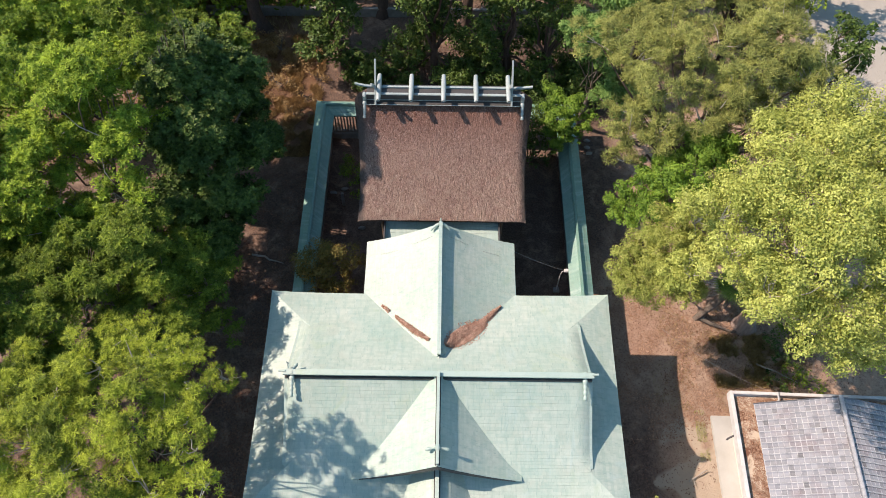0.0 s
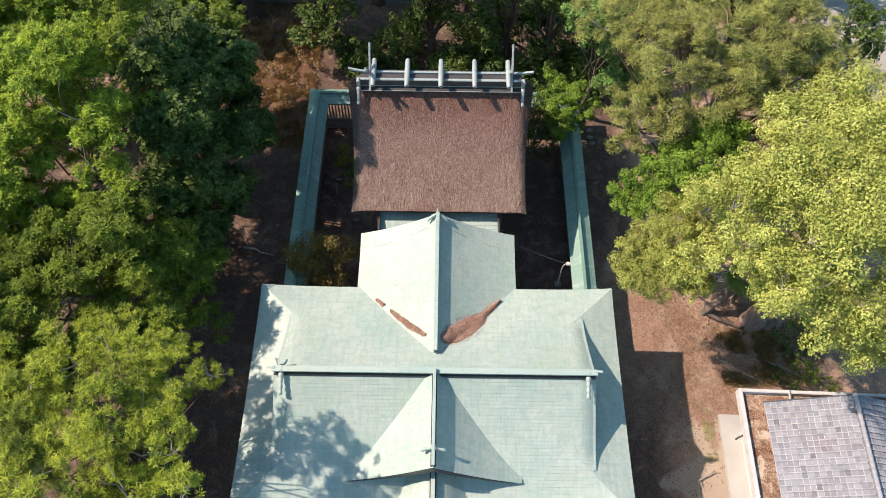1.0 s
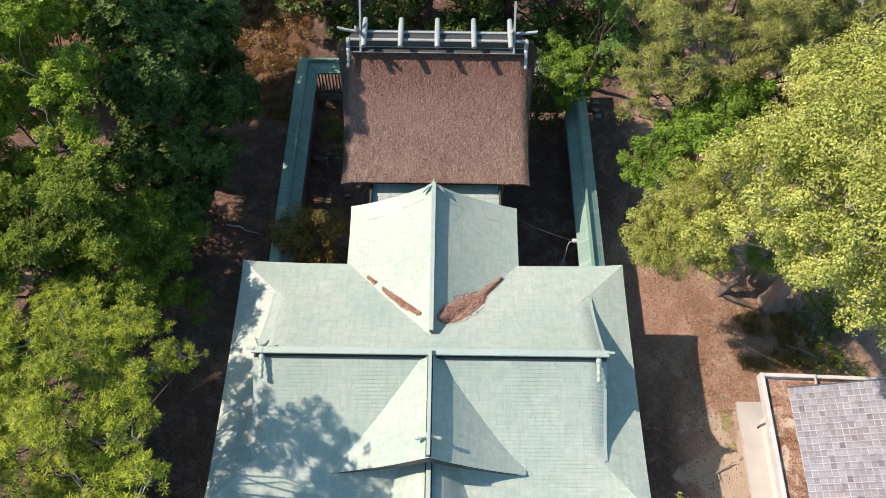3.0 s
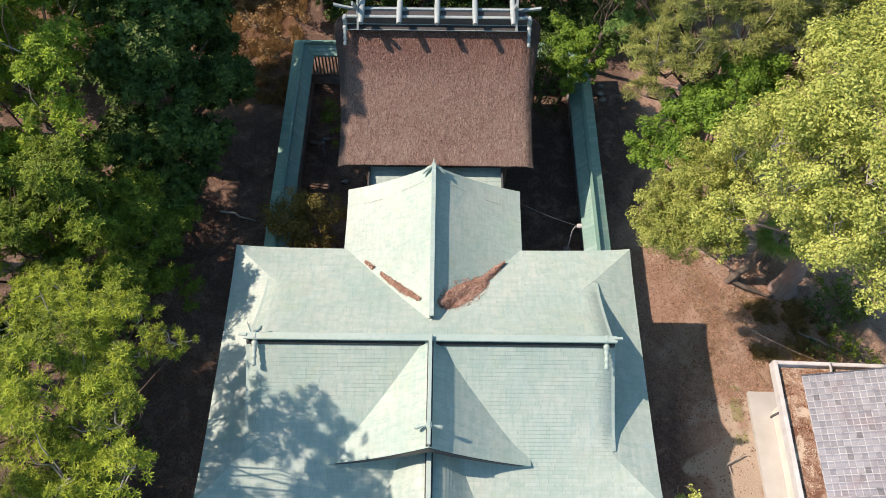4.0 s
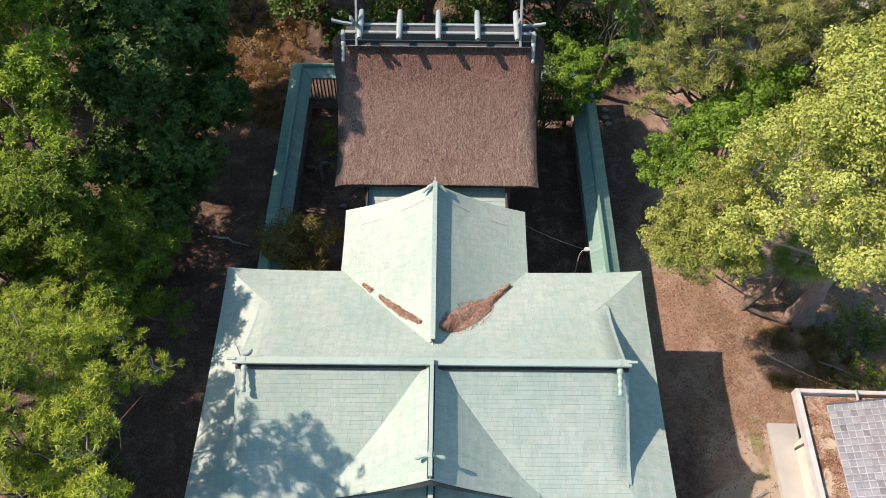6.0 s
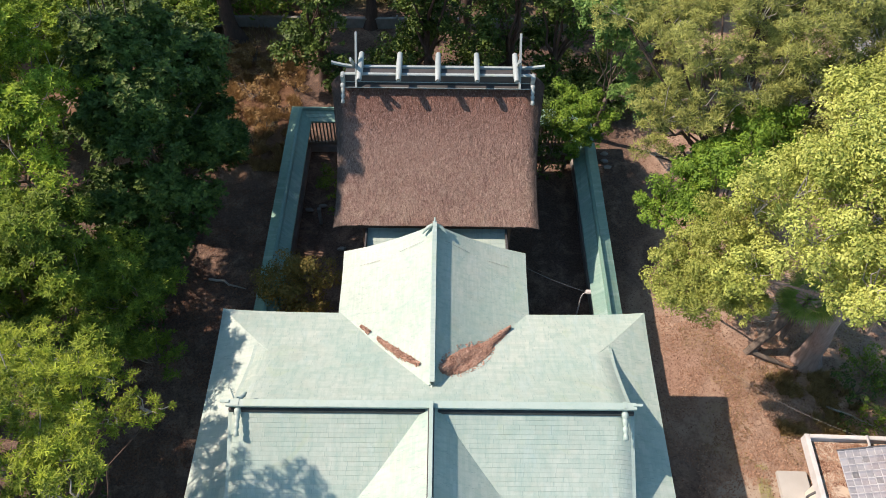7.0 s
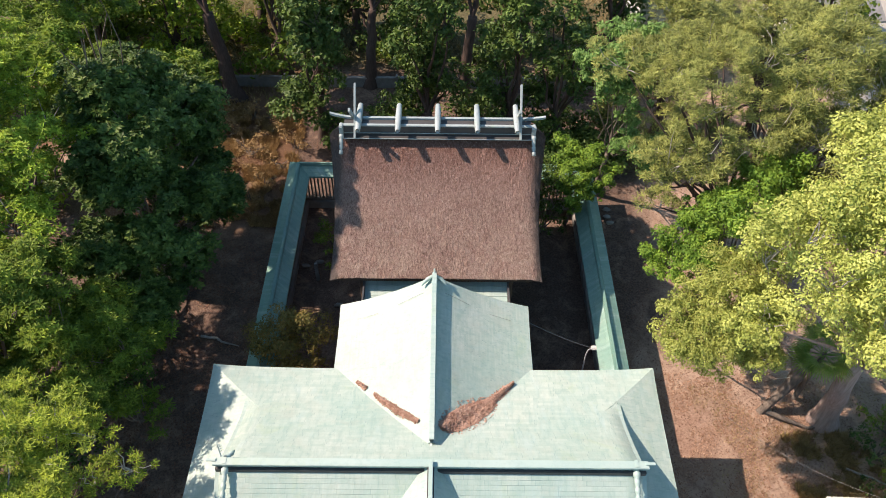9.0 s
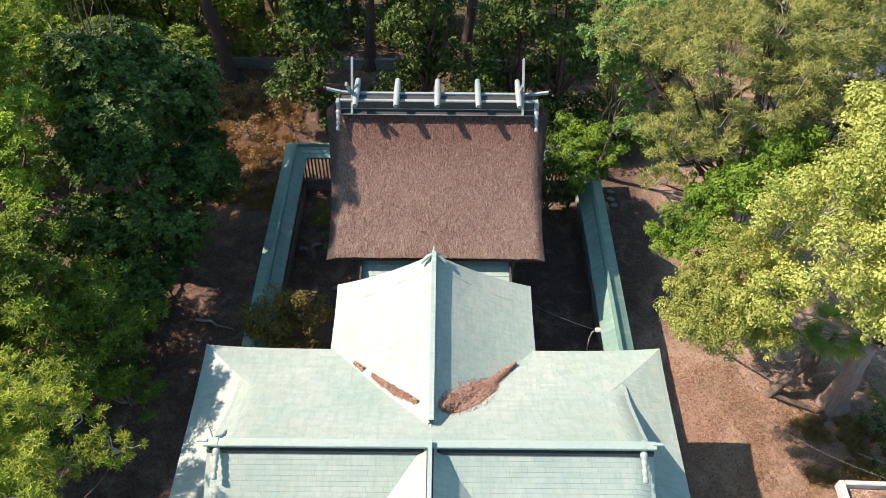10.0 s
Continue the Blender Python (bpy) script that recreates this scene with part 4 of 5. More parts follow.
tagged(slab, "cream concrete apron along the annexe wall", "pavement", kind="structure")


# ---- foliage ----
def rng(seed):
    return np.random.default_rng(seed)


def unit(v):
    return v / np.maximum(np.linalg.norm(v, axis=1, keepdims=True), 1e-6)


def clumps(lobes, r, per_lobe, squash=0.75, small=0.36):
    """Many small clumps over the lobes of a crown: centres, radii."""
    cs, rs = [], []
    for x, y, z, rad in lobes:
        n = max(6, int(per_lobe * rad))
        d = r.normal(size=(n, 3))
        d[:, 2] = d[:, 2] * 0.9 + 0.25
        d = unit(d)
        k = r.uniform(0.40, 1.08, (n, 1))
        c = np.array([x, y, z - rad * 0.55]) + d * k * rad * np.array([1, 1, squash])
        cs.append(c)
        rs.append(rad * small * r.uniform(0.55, 1.25, n))
    return np.concatenate(cs), np.concatenate(rs)


def leaf_cloud(centres, radii, density, size, r, flat=0.45, slim=0.5):
    """Folded four-sided leaves over the clumps."""
    counts = np.maximum(12, (density * radii ** 2).astype(int))
    idx = np.repeat(np.arange(len(centres)), counts)
    n = len(idx)
    d = r.normal(size=(n, 3))
    d[:, 2] += 0.55
    d = unit(d)
    pos = centres[idx] + d * (radii[idx][:, None]) * r.uniform(0.55, 1.08, (n, 1)) * np.array([1, 1, 0.72])
    nrm = unit(d * 0.95 + r.normal(size=(n, 3)) * 0.50 + np.array([0, 0, flat * 0.6]))
    a = unit(np.cross(nrm, r.normal(size=(n, 3))))
    b = np.cross(nrm, a)
    ln = size * r.uniform(0.65, 1.35, (n, 1))
    wd = ln * slim
    v = np.stack([pos - a * ln * 0.5, pos + b * wd * 0.5 - nrm * ln * 0.06, pos + a * ln * 0.5 - nrm * ln * 0.14, pos - b * wd * 0.5 - nrm * ln * 0.06], 1).reshape(-1, 3)
    f = np.arange(4 * n).reshape(n, 4)
    return v, f


def needle_cloud(centres, radii, density, size, r, blades=6, width=0.085):
    """Tufts round upward shoots: each a small whorl of narrow needles or of broader leaves."""
    counts = np.maximum(4, (density * radii ** 2).astype(int))
    idx = np.repeat(np.arange(len(centres)), counts)
    n = len(idx)
    d = r.normal(size=(n, 3))
    d[:, 2] += 0.8
    d = unit(d)
    pos = centres[idx] + d * radii[idx][:, None] * r.uniform(0.5, 1.1, (n, 1)) * np.array([1, 1, 0.6])
    axis = unit(d * 0.6 + np.array([0, 0, 0.9]) + r.normal(size=(n, 3)) * 0.3)
    s1 = unit(np.cross(axis, r.normal(size=(n, 3))))
    s2 = np.cross(axis, s1)
    ln = size * r.uniform(0.7, 1.25, n)
    vs = []
    for k in range(blades):
        w = 2 * math.pi * (k + r.uniform(-0.3, 0.3, n)) / blades
        out = s1 * np.cos(w)[:, None] + s2 * np.sin(w)[:, None]
        side = s2 * np.cos(w)[:, None] - s1 * np.sin(w)[:, None]
        way = unit(out + axis * r.uniform(0.15, 0.85, n)[:, None])
        tip = pos + way * ln[:, None]
        half = side * (ln * width)[:, None]
        if width < 0.1:
            vs.append(np.stack([pos - half * 0.6, pos + half * 0.6, tip + half, tip - half], 1))
        else:
            waist = pos + way * ln[:, None] * 0.55
            vs.append(np.stack([pos, waist + half, tip - axis * ln[:, None] * 0.15, waist - half], 1))
    v = np.concatenate(vs, 1).reshape(-1, 3)
    return v, np.arange(len(v)).reshape(-1, 4)


def wander(a, b, r, n=5, bend=0.12):
    a, b = np.array(a, float), np.array(b, float)
    ln = np.linalg.norm(b - a)
    pts = [a + (b - a) * i / n + (r.normal(size=3) * bend * ln * 0.5 * math.sin(math.pi * i / n) if 0 < i < n else 0) for i in range(n + 1)]
    return [tuple(p) for p in pts]


def tree(name, label, base, lobes, leaf, bark, seed, size=0.2, density=420, per_lobe=9, trunk_r=0.32, needles=False, small=0.36, slim=0.5, squash=0.75, twig=BARK, flat=0.55, limb=0.34, blades=6, whorl=0.0):
    """A tree: a tapered trunk, a limb to each lobe with twigs, and a crown of small leaves in clumps."""
    r = rng(seed)
    t = thing(name, label, "tree", pose(*base))
    rel = [(x - base[0], y - base[1], z - base[2], q) for x, y, z, q in lobes]
    mid = np.mean([q[:3] for q in rel], axis=0)
    fork = np.array([mid[0] * 0.45, mid[1] * 0.45, max(1.2, mid[2] * 0.42)])
    trunk_pts = wander((0, 0, -0.3), fork, r, 6, 0.022)
    part("trunk", bark_tube("trunk", trunk_pts, [trunk_r * (1.7, 1.15, 1.0, 0.92, 0.86, 0.8, 0.72)[i] for i in range(7)], seed), bark, t)
    cs, rs = clumps(rel, r, per_lobe, squash, small)
    twigs = []
    near = np.argmin(np.linalg.norm(cs[:, None, :] - np.array([q[:3] for q in rel])[None], axis=2), axis=1)
    for k, (x, y, z, q) in enumerate(rel):
        hub = (x, y, z - q * 0.95)
        pts = wander(fork, hub, r, 5, 0.09)
        part("limb", tube_mesh("limb", pts, [trunk_r * limb * (1 - 0.14 * i) for i in range(6)], 7), bark, t)
        for c in cs[near == k][::3]:
            twigs.append((wander(hub, c, r, 3, 0.2), [0.03, 0.024, 0.018, 0.008]))
    tagged(part("twig", many_tubes("twig", twigs, 4), twig, t), kind="stuff")
    v, f = needle_cloud(cs, rs, density, size, r, blades, whorl or 0.085) if needles or whorl else leaf_cloud(cs, rs, density, size, r, flat, slim)
    part("crown", mesh_np("crown", v, f), leaf, t)
    return t


# bright spreading tree in the north-west; its top stands high above the rest
tree("broadleaf_tree", "tall broadleaf tree with lime-green spring foliage", (-18.0, 25.0, 0),
     [(-21.5, 29.9, 12.0, 2.4), (-16.5, 24.1, 16.2, 1.9), (-19.2, 22.4, 13.4, 2.0), (-14.9, 22.3, 13.9, 1.6), (-19.5, 19.8, 12.2, 2.0), (-15.1, 20.6, 11.6, 1.6),
      (-17.9, 19.2, 10.6, 1.6), (-18.3, 30.2, 12.0, 2.0), (-20.7, 25.8, 14.4, 2.0), (-22.8, 21.5, 12.6, 2.2), (-16.0, 25.6, 14.6, 1.6), (-14.6, 24.6, 12.6, 1.3), (-20.4, 31.6, 13.2, 2.2), (-23.4, 30.4, 13.2, 2.2), (-18.6, 24.0, 11.0, 1.9), (-19.0, 27.2, 12.0, 1.9), (-17.8, 20.6, 9.6, 1.7), (-20.2, 20.6, 9.6, 1.9)],
     LEAF_LIME, BARK, 11, 0.215, 145, 16, 0.45, small=0.29, twig=BARK_PALE, limb=0.16, whorl=0.17, blades=5)
# dark evergreen between it and the fence
tree("evergreen_tree", "dense dark evergreen tree beside the fence", (-13.4, 26.6, 0),
     [(-12.4, 24.6, 12.6, 1.7), (-13.4, 26.2, 13.4, 1.8), (-11.6, 27.0, 11.6, 1.6), (-12.0, 23.6, 11.0, 1.5), (-11.2, 26.2, 8.4, 1.6), (-11.0, 28.4, 6.2, 1.5), (-12.6, 27.8, 13.0, 1.6),
      (-11.6, 22.6, 8.6, 1.4), (-12.0, 29.6, 11.0, 1.7), (-11.7, 30.8, 8.2, 1.5), (-11.9, 31.8, 5.4, 1.3), (-13.4, 22.4, 8.8, 1.6), (-11.3, 24.2, 6.4, 1.4), (-14.0, 30.0, 11.6, 1.8), (-12.4, 20.8, 7.0, 1.5), (-11.6, 29.4, 4.6, 1.4), (-12.6, 25.6, 9.6, 1.7), (-12.2, 22.0, 5.6, 1.4), (-13.6, 24.2, 11.0, 1.6), (-12.6, 30.4, 9.0, 1.5)],
     LEAF_DARK, BARK, 12, 0.25, 130, 19, 0.36, small=0.33, whorl=0.24, blades=5)
# its three topmost lobes are out of view, added to shade the bark roof
tree("broadleaf_tree", "tall slender tree with mid-green drooping leaves", (-14.8, 28.4, 0),
     [(-13.3, 26.8, 16.8, 1.1), (-13.1, 28.4, 16.6, 1.1), (-13.8, 25.2, 16.6, 1.1), (-14.8, 27.4, 17.0, 1.3), (-13.6, 29.8, 15.6, 1.2), (-13.2, 28.2, 18.8, 1.1), (-13.8, 29.4, 19.2, 1.2), (-13.4, 26.9, 18.2, 1.1)],
     LEAF_MID, BARK, 111, 0.2, 300, 17, 0.26, small=0.3, limb=0.2, whorl=0.16, blades=5)
tree("evergreen_tree", "dark green tree with a broken crown", (-14.6, 33.5, 0),
     [(-13.1, 33.6, 8.6, 1.7), (-14.8, 31.8, 10.0, 1.8), (-12.4, 33.0, 10.0, 1.5), (-16.6, 33.5, 9.6, 2.0), (-14.4, 34.6, 6.4, 1.2), (-15.6, 34.8, 8.4, 1.7), (-17.6, 31.5, 8.6, 1.8)],
     LEAF_MID, BARK, 13, 0.22, 190, 17, 0.34, small=0.28, whorl=0.18, blades=5)
# mixed green below it
tree("broadleaf_tree", "green broadleaf tree in half shade", (-15.2, 17.6, 0),
     [(-12.6, 18.4, 9.0, 1.7), (-14.3, 18.6, 11.4, 1.7), (-11.4, 17.4, 8.3, 1.2), (-14.2, 16.8, 12.0, 1.7), (-16.2, 17.4, 11.4, 1.8), (-12.6, 16.2, 7.0, 1.4), (-17.4, 14.4, 10.8, 2.0), (-14.8, 15.2, 9.4, 1.7), (-18.2, 17.2, 10.4, 1.9), (-11.2, 16.4, 5.6, 1.1), (-13.6, 19.6, 7.4, 1.5), (-11.9, 19.4, 6.4, 1.3), (-13.4, 17.4, 9.8, 1.6), (-12.2, 15.2, 8.8, 1.3)],
     LEAF_MID, BARK, 14, 0.22, 180, 17, 0.34, small=0.29, whorl=0.15, blades=5)
tree("broadleaf_tree", "leafy green tree in the western wood", (-20.0, 15.5, 0),
     [(-19.6, 18.2, 9.0, 1.9), (-20.6, 15.8, 10.0, 2.0), (-19.2, 13.2, 9.6, 1.9), (-21.4, 12.6, 10.2, 2.0), (-17.8, 12.6, 8.4, 1.7), (-21.6, 19.0, 9.6, 2.0), (-17.0, 18.8, 7.4, 1.6), (-16.4, 13.6, 7.2, 1.6)],
     LEAF_MID, BARK, 114, 0.23, 170, 17, 0.34, small=0.28, whorl=0.17, blades=5)
# unseen trees added in the west to shade the strip beside the hall
for k, (x, y) in enumerate(((-23.5, 3.5), (-24.5, 9.0), (-25.0, 14.5), (-25.5, 20.5), (-22.0, -2.5))):
    r = rng(130 + k)
    tree("broadleaf_tree", "tall green tree out of view, added to shade the western strip", (x, y, 0),
         [(x + r.normal() * 1.8 + (2.2 if q == 0 else 0), y + r.normal() * 1.8, r.uniform(11.0, 16.0), r.uniform(1.7, 2.3)) for q in range(8)], LEAF_MID, BARK, 140 + k, 0.3, 130, 10, 0.38)
# pine by the south-west corner of the hall
tree("pine_tree", "pine with fresh yellow-green needle tufts", (-13.0, 9.0, 0),
     [(-15.0, 10.0, 13.6, 1.7), (-13.4, 11.2, 13.6, 1.5), (-11.6, 11.0, 14.0, 1.3), (-10.0, 11.3, 13.5, 1.0), (-9.6, 10.4, 13.9, 1.1), (-10.9, 9.9, 14.3, 1.2), (-9.2, 8.6, 14.3, 1.1), (-8.6, 7.5, 14.5, 1.0), (-7.9, 6.3, 14.6, 0.9), (-10.8, 10.8, 13.2, 0.9), (-11.3, 11.6, 13.0, 0.8), (-10.4, 9.0, 13.4, 0.9), (-9.8, 7.8, 13.2, 0.9), (-9.3, 12.2, 9.4, 0.8), (-10.2, 11.5, 9.9, 0.85), (-11.1, 11.0, 10.4, 1.0), (-11.5, 8.6, 14.8, 1.6), (-10.0, 8.8, 14.2, 1.2), (-9.2, 7.2, 12.2, 0.9),
      (-13.2, 6.7, 14.4, 1.6), (-10.4, 6.3, 13.6, 1.4), (-14.8, 7.9, 14.4, 1.8), (-12.0, 4.6, 13.6, 1.8), (-9.8, 4.8, 12.2, 1.1), (-15.6, 5.0, 13.6, 2.0), (-17.0, 10.6, 12.6, 2.0), (-17.4, 6.8, 13.4, 2.0), (-10.6, 10.2, 11.4, 1.1), (-13.3, 8.8, 7.8, 1.6), (-15.5, 8.0, 10.6, 1.7), (-11.8, 6.6, 7.2, 1.2), (-13.3, 5.0, 7.8, 1.6), (-16.0, 10.4, 10.2, 1.5), (-11.6, 12.8, 10.6, 1.2), (-12.9, 13.2, 11.6, 1.3), (-10.9, 13.4, 9.4, 0.9)],
     NEEDLE_FRESH, BARK_RED, 15, 0.14, 360, 14, 0.26, True, blades=5, whorl=0.095, small=0.25, squash=0.7, limb=0.2, twig=BARK_PALE)
# pale tree to the east
tree("camphor_tree", "large spreading tree in pale yellow-green new leaf", (17.85, 19.45, 0),
     [(12.2, 18.2, 14.4, 1.6), (14.0, 18.4, 15.6, 1.8), (16.2, 19.0, 16.0, 1.9), (18.6, 21.0, 15.2, 2.0), (12.4, 16.2, 14.2, 1.5), (14.3, 15.7, 16.0, 1.8), (16.6, 16.3, 16.0, 2.0), (11.4, 17.5, 10.8, 1.3),
      (13.6, 14.5, 14.2, 1.5), (14.0, 15.4, 12.2, 1.2), (14.8, 13.8, 13.4, 1.5), (16.5, 13.8, 14.0, 1.7), (16.6, 13.1, 11.8, 1.3), (18.6, 13.2, 11.6, 1.6), (19.4, 17.0, 15.6, 2.2), (21.0, 20.0, 15.0, 2.2), (19.2, 14.4, 13.6, 1.8), (12.0, 19.6, 11.6, 1.3), (14.0, 20.2, 12.8, 1.5), (14.8, 21.9, 14.8, 1.5), (15.6, 19.6, 12.6, 1.5), (17.0, 18.9, 11.4, 1.5), (17.6, 17.4, 10.2, 1.4), (16.2, 18.6, 9.8, 1.2), (18.9, 18.4, 12.2, 1.7), (13.5, 20.9, 12.2, 1.2), (13.4, 17.3, 11.5, 1.1), (14.9, 16.9, 11.1, 1.0), (14.6, 16.1, 10.7, 0.9), (15.6, 16.4, 11.0, 1.1), (16.4, 22.2, 15.0, 1.7), (18.2, 23.2, 14.8, 1.8), (17.2, 20.8, 15.2, 1.7), (20.6, 22.8, 14.6, 2.0)],
     LEAF_PALE, BARK_GREY, 16, 0.122, 800, 14, 0.46, small=0.37, flat=0.4, twig=BARK_PALE, limb=0.17)
tree("camphor_sapling", "smaller tree with pale olive-green leaves", (12.9, 23.2, 0),
     [(9.0, 18.9, 8.6, 1.05), (10.2, 19.6, 9.2, 1.2), (9.5, 17.7, 8.6, 1.0), (10.8, 18.2, 8.8, 1.2), (11.2, 19.8, 10.0, 1.2), (11.8, 18.4, 8.0, 1.1), (10.2, 17.4, 7.9, 0.8), (12.3, 19.4, 8.4, 1.1), (12.7, 18.2, 7.8, 1.0), (12.2, 17.4, 8.2, 0.9), (13.2, 19.2, 8.6, 1.0), (12.6, 20.6, 9.0, 1.1)],
     LEAF_OLIVE, BARK, 17, 0.10, 1600, 23, 0.06, small=0.37, flat=0.4)
tree("broadleaf_tree", "fresh green leafy tree under the pine", (12.8, 23.8, 0),
     [(9.9, 22.9, 7.4, 1.15), (10.8, 23.6, 8.4, 1.3), (11.6, 24.0, 9.4, 1.3), (13.2, 24.2, 11.4, 1.3), (12.2, 22.2, 11.6, 1.4), (10.8, 21.8, 8.6, 1.2), (13.4, 22.8, 12.0, 1.3), (11.4, 22.4, 10.2, 1.2)],
     LEAF_FRESH, BARK, 18, 0.13, 1400, 23, 0.16, small=0.30, flat=0.4)
tree("pine_tree", "tall grey-green pine with drooping needle sprays", (14.6, 28.0, 0),
     [(8.4, 30.2, 12.9, 1.5), (9.7, 27.8, 13.9, 1.6), (10.6, 25.4, 14.0, 1.6), (13.1, 27.4, 15.0, 1.8), (14.2, 25.4, 14.6, 1.7), (16.5, 27.4, 15.4, 1.9), (12.8, 24.6, 13.2, 1.5), (9.6, 25.3, 11.0, 1.3),
      (9.9, 25.6, 8.4, 1.0), (11.0, 24.4, 12.0, 1.4), (14.8, 24.0, 13.6, 1.5), (17.8, 26.6, 14.0, 1.8), (12.0, 30.0, 13.8, 1.8), (16.0, 29.6, 14.8, 2.0), (18.0, 33.5, 13.0, 2.0), (13.6, 33.2, 12.6, 1.8), (10.8, 32.4, 11.6, 1.6), (14.2, 24.9, 12.2, 1.4), (15.8, 26.0, 12.6, 1.5), (13.2, 24.4, 10.6, 1.2), (17.4, 26.4, 11.8, 1.5), (16.0, 24.6, 11.0, 1.3), (10.4, 28.2, 9.4, 1.2), (11.2, 29.4, 8.8, 1.4), (10.0, 27.0, 8.6, 0.9), (11.4, 27.0, 9.0, 1.3)],
     NEEDLE_GREY, BARK_RED, 19, 0.185, 350, 11, 0.42, True, blades=4, whorl=0.08, small=0.27, squash=0.65, limb=0.25, twig=BARK_PALE)
tree("broadleaf_tree", "light green broadleaf tree behind the fence", (9.2, 34.6, 0),
     [(7.6, 32.4, 10.8, 1.15), (8.9, 33.0, 11.2, 1.3), (9.8, 33.4, 9.4, 1.2), (8.6, 33.2, 8.8, 1.1), (9.6, 34.8, 11.0, 1.5), (10.2, 34.2, 7.2, 1.1), (10.2, 33.0, 5.4, 1.2), (9.8, 31.6, 6.6, 1.0), (11.4, 32.0, 6.0, 1.3)],
     LEAF_SOFT, BARK, 20, 0.19, 700, 17, 0.16, slim=0.45, small=0.31)
tree("maple_tree", "small green maple leaning over the fence", (7.2, 32.0, 0),
     [(6.9, 31.0, 5.2, 1.0), (7.8, 31.6, 5.7, 1.0), (7.5, 30.2, 4.5, 0.9), (6.6, 32.6, 5.4, 0.9), (8.6, 31.0, 5.0, 0.85), (8.2, 30.2, 4.4, 0.6), (7.0, 29.8, 3.6, 0.6)],
     LEAF_FRESH, BARK, 21, 0.13, 1400, 22, 0.10)


# wood behind the sanctuary: crowns reach far down
def wood_tree(x, y, h, w, leaf, label, seed, low=0.08, n=11):
    r = rng(seed)
    lobes = []
    for q in range(n):
        a, up = r.uniform(0, 6.28), low + (1 - low) * (q + 0.5) / n
        spread = w * (1.15 - 0.85 * up)
        lobes.append((x + spread * math.cos(a), y + spread * math.sin(a), h * up, w * r.uniform(0.55, 0.8)))
    pine = leaf is NEEDLE_GREY
    tree("pine_tree" if pine else "wood_tree", label, (x, y, 0), lobes, leaf, BARK_RED, seed + 500, 0.24 if pine else (0.26 if y < 45 else 0.36), 62 if pine else (230 if y < 45 else 60), 13 if not pine else 15, 0.34, pine, small=0.38)


WOOD_ROW = ((-7.2, 39.6, 11.5, 2.0, LEAF_DARK, "dark conifer behind the fence"), (-0.6, 38.4, 12.0, 2.1, LEAF_DARK, "tall dark conifer behind the sanctuary"),
            (4.6, 38.6, 12.0, 2.0, LEAF_DARK, "dark conifer with dense hanging foliage"), (7.0, 38.4, 11.0, 1.9, LEAF_DARK, "dark tree in the rear wood"),
            (-10.6, 46.6, 12.0, 2.0, LEAF_MID, "green tree at the wood's edge"), (-21.0, 43.0, 12.0, 2.6, LEAF_MID, "broad green tree in the wood"),
            (-25.5, 34.5, 13.5, 2.6, LEAF_LIME, "bright green tree in the wood"), (20.0, 40.5, 12.0, 2.4, NEEDLE_GREY, "grey-green pine at the wood's edge"),
            (13.8, 40.0, 12.5, 2.4, NEEDLE_GREY, "grey-green pine behind the fence"), (25.5, 36.0, 8.5, 2.0, LEAF_DARK, "dark green tree near the road"),
            (-6.0, 50.5, 12.0, 2.6, LEAF_DARK, "dark tree beyond the boundary wall"), (0.6, 51.5, 13.0, 2.6, LEAF_DARK, "dark tree beyond the boundary wall"),
            (6.4, 49.5, 12.5, 2.6, LEAF_DARK, "dark tree beyond the boundary wall"), (-13.2, 52.0, 12.0, 2.6, LEAF_MID, "green tree beyond the boundary wall"),
            (-22.0, 47.0, 11.0, 2.8, LEAF_MID, "green tree beyond the boundary wall"), (-29.5, 44.0, 11.0, 2.8, LEAF_LIME, "bright green tree beyond the wood"),
            (11.5, 47.5, 11.5, 2.4, LEAF_DARK, "dark tree beyond the boundary wall"), (25.0, 46.0, 10.5, 2.4, LEAF_MID, "green tree near the road"),
            (-17.4, 45.6, 9.5, 2.2, LEAF_LIME, "bright green tree by the boundary wall"), (-17.8, 50.5, 11.0, 2.6, LEAF_LIME, "bright green tree beyond the boundary wall"), (-27.0, 50.0, 11.0, 2.8, LEAF_MID, "green tree beyond the boundary wall"))
for k, (x, y, h, w, leaf, lab) in enumerate(WOOD_ROW):
    wood_tree(x, y, h, w, leaf, lab, 220 + k)
for x, y, rr, lean in ((-13.5, 43.4, 0.45, -0.8), (1.5, 43.4, 0.38, 0.5), (-4.7, 45.2, 0.34, -0.1)):
    r = rng(int(x * 10) + 900)
    lob = [(x + lean * 1.6 + r.normal() * 1.3, y + 1.5 + r.normal() * 1.3, 13.5 + r.normal(), 1.9) for _ in range(5)]
    tree("wood_tree", "tall tree with a bare dark trunk", (x, y, 0), lob, LEAF_DARK, BARK_RED, int(x * 7) + 950, 0.29, 260, 10, rr)

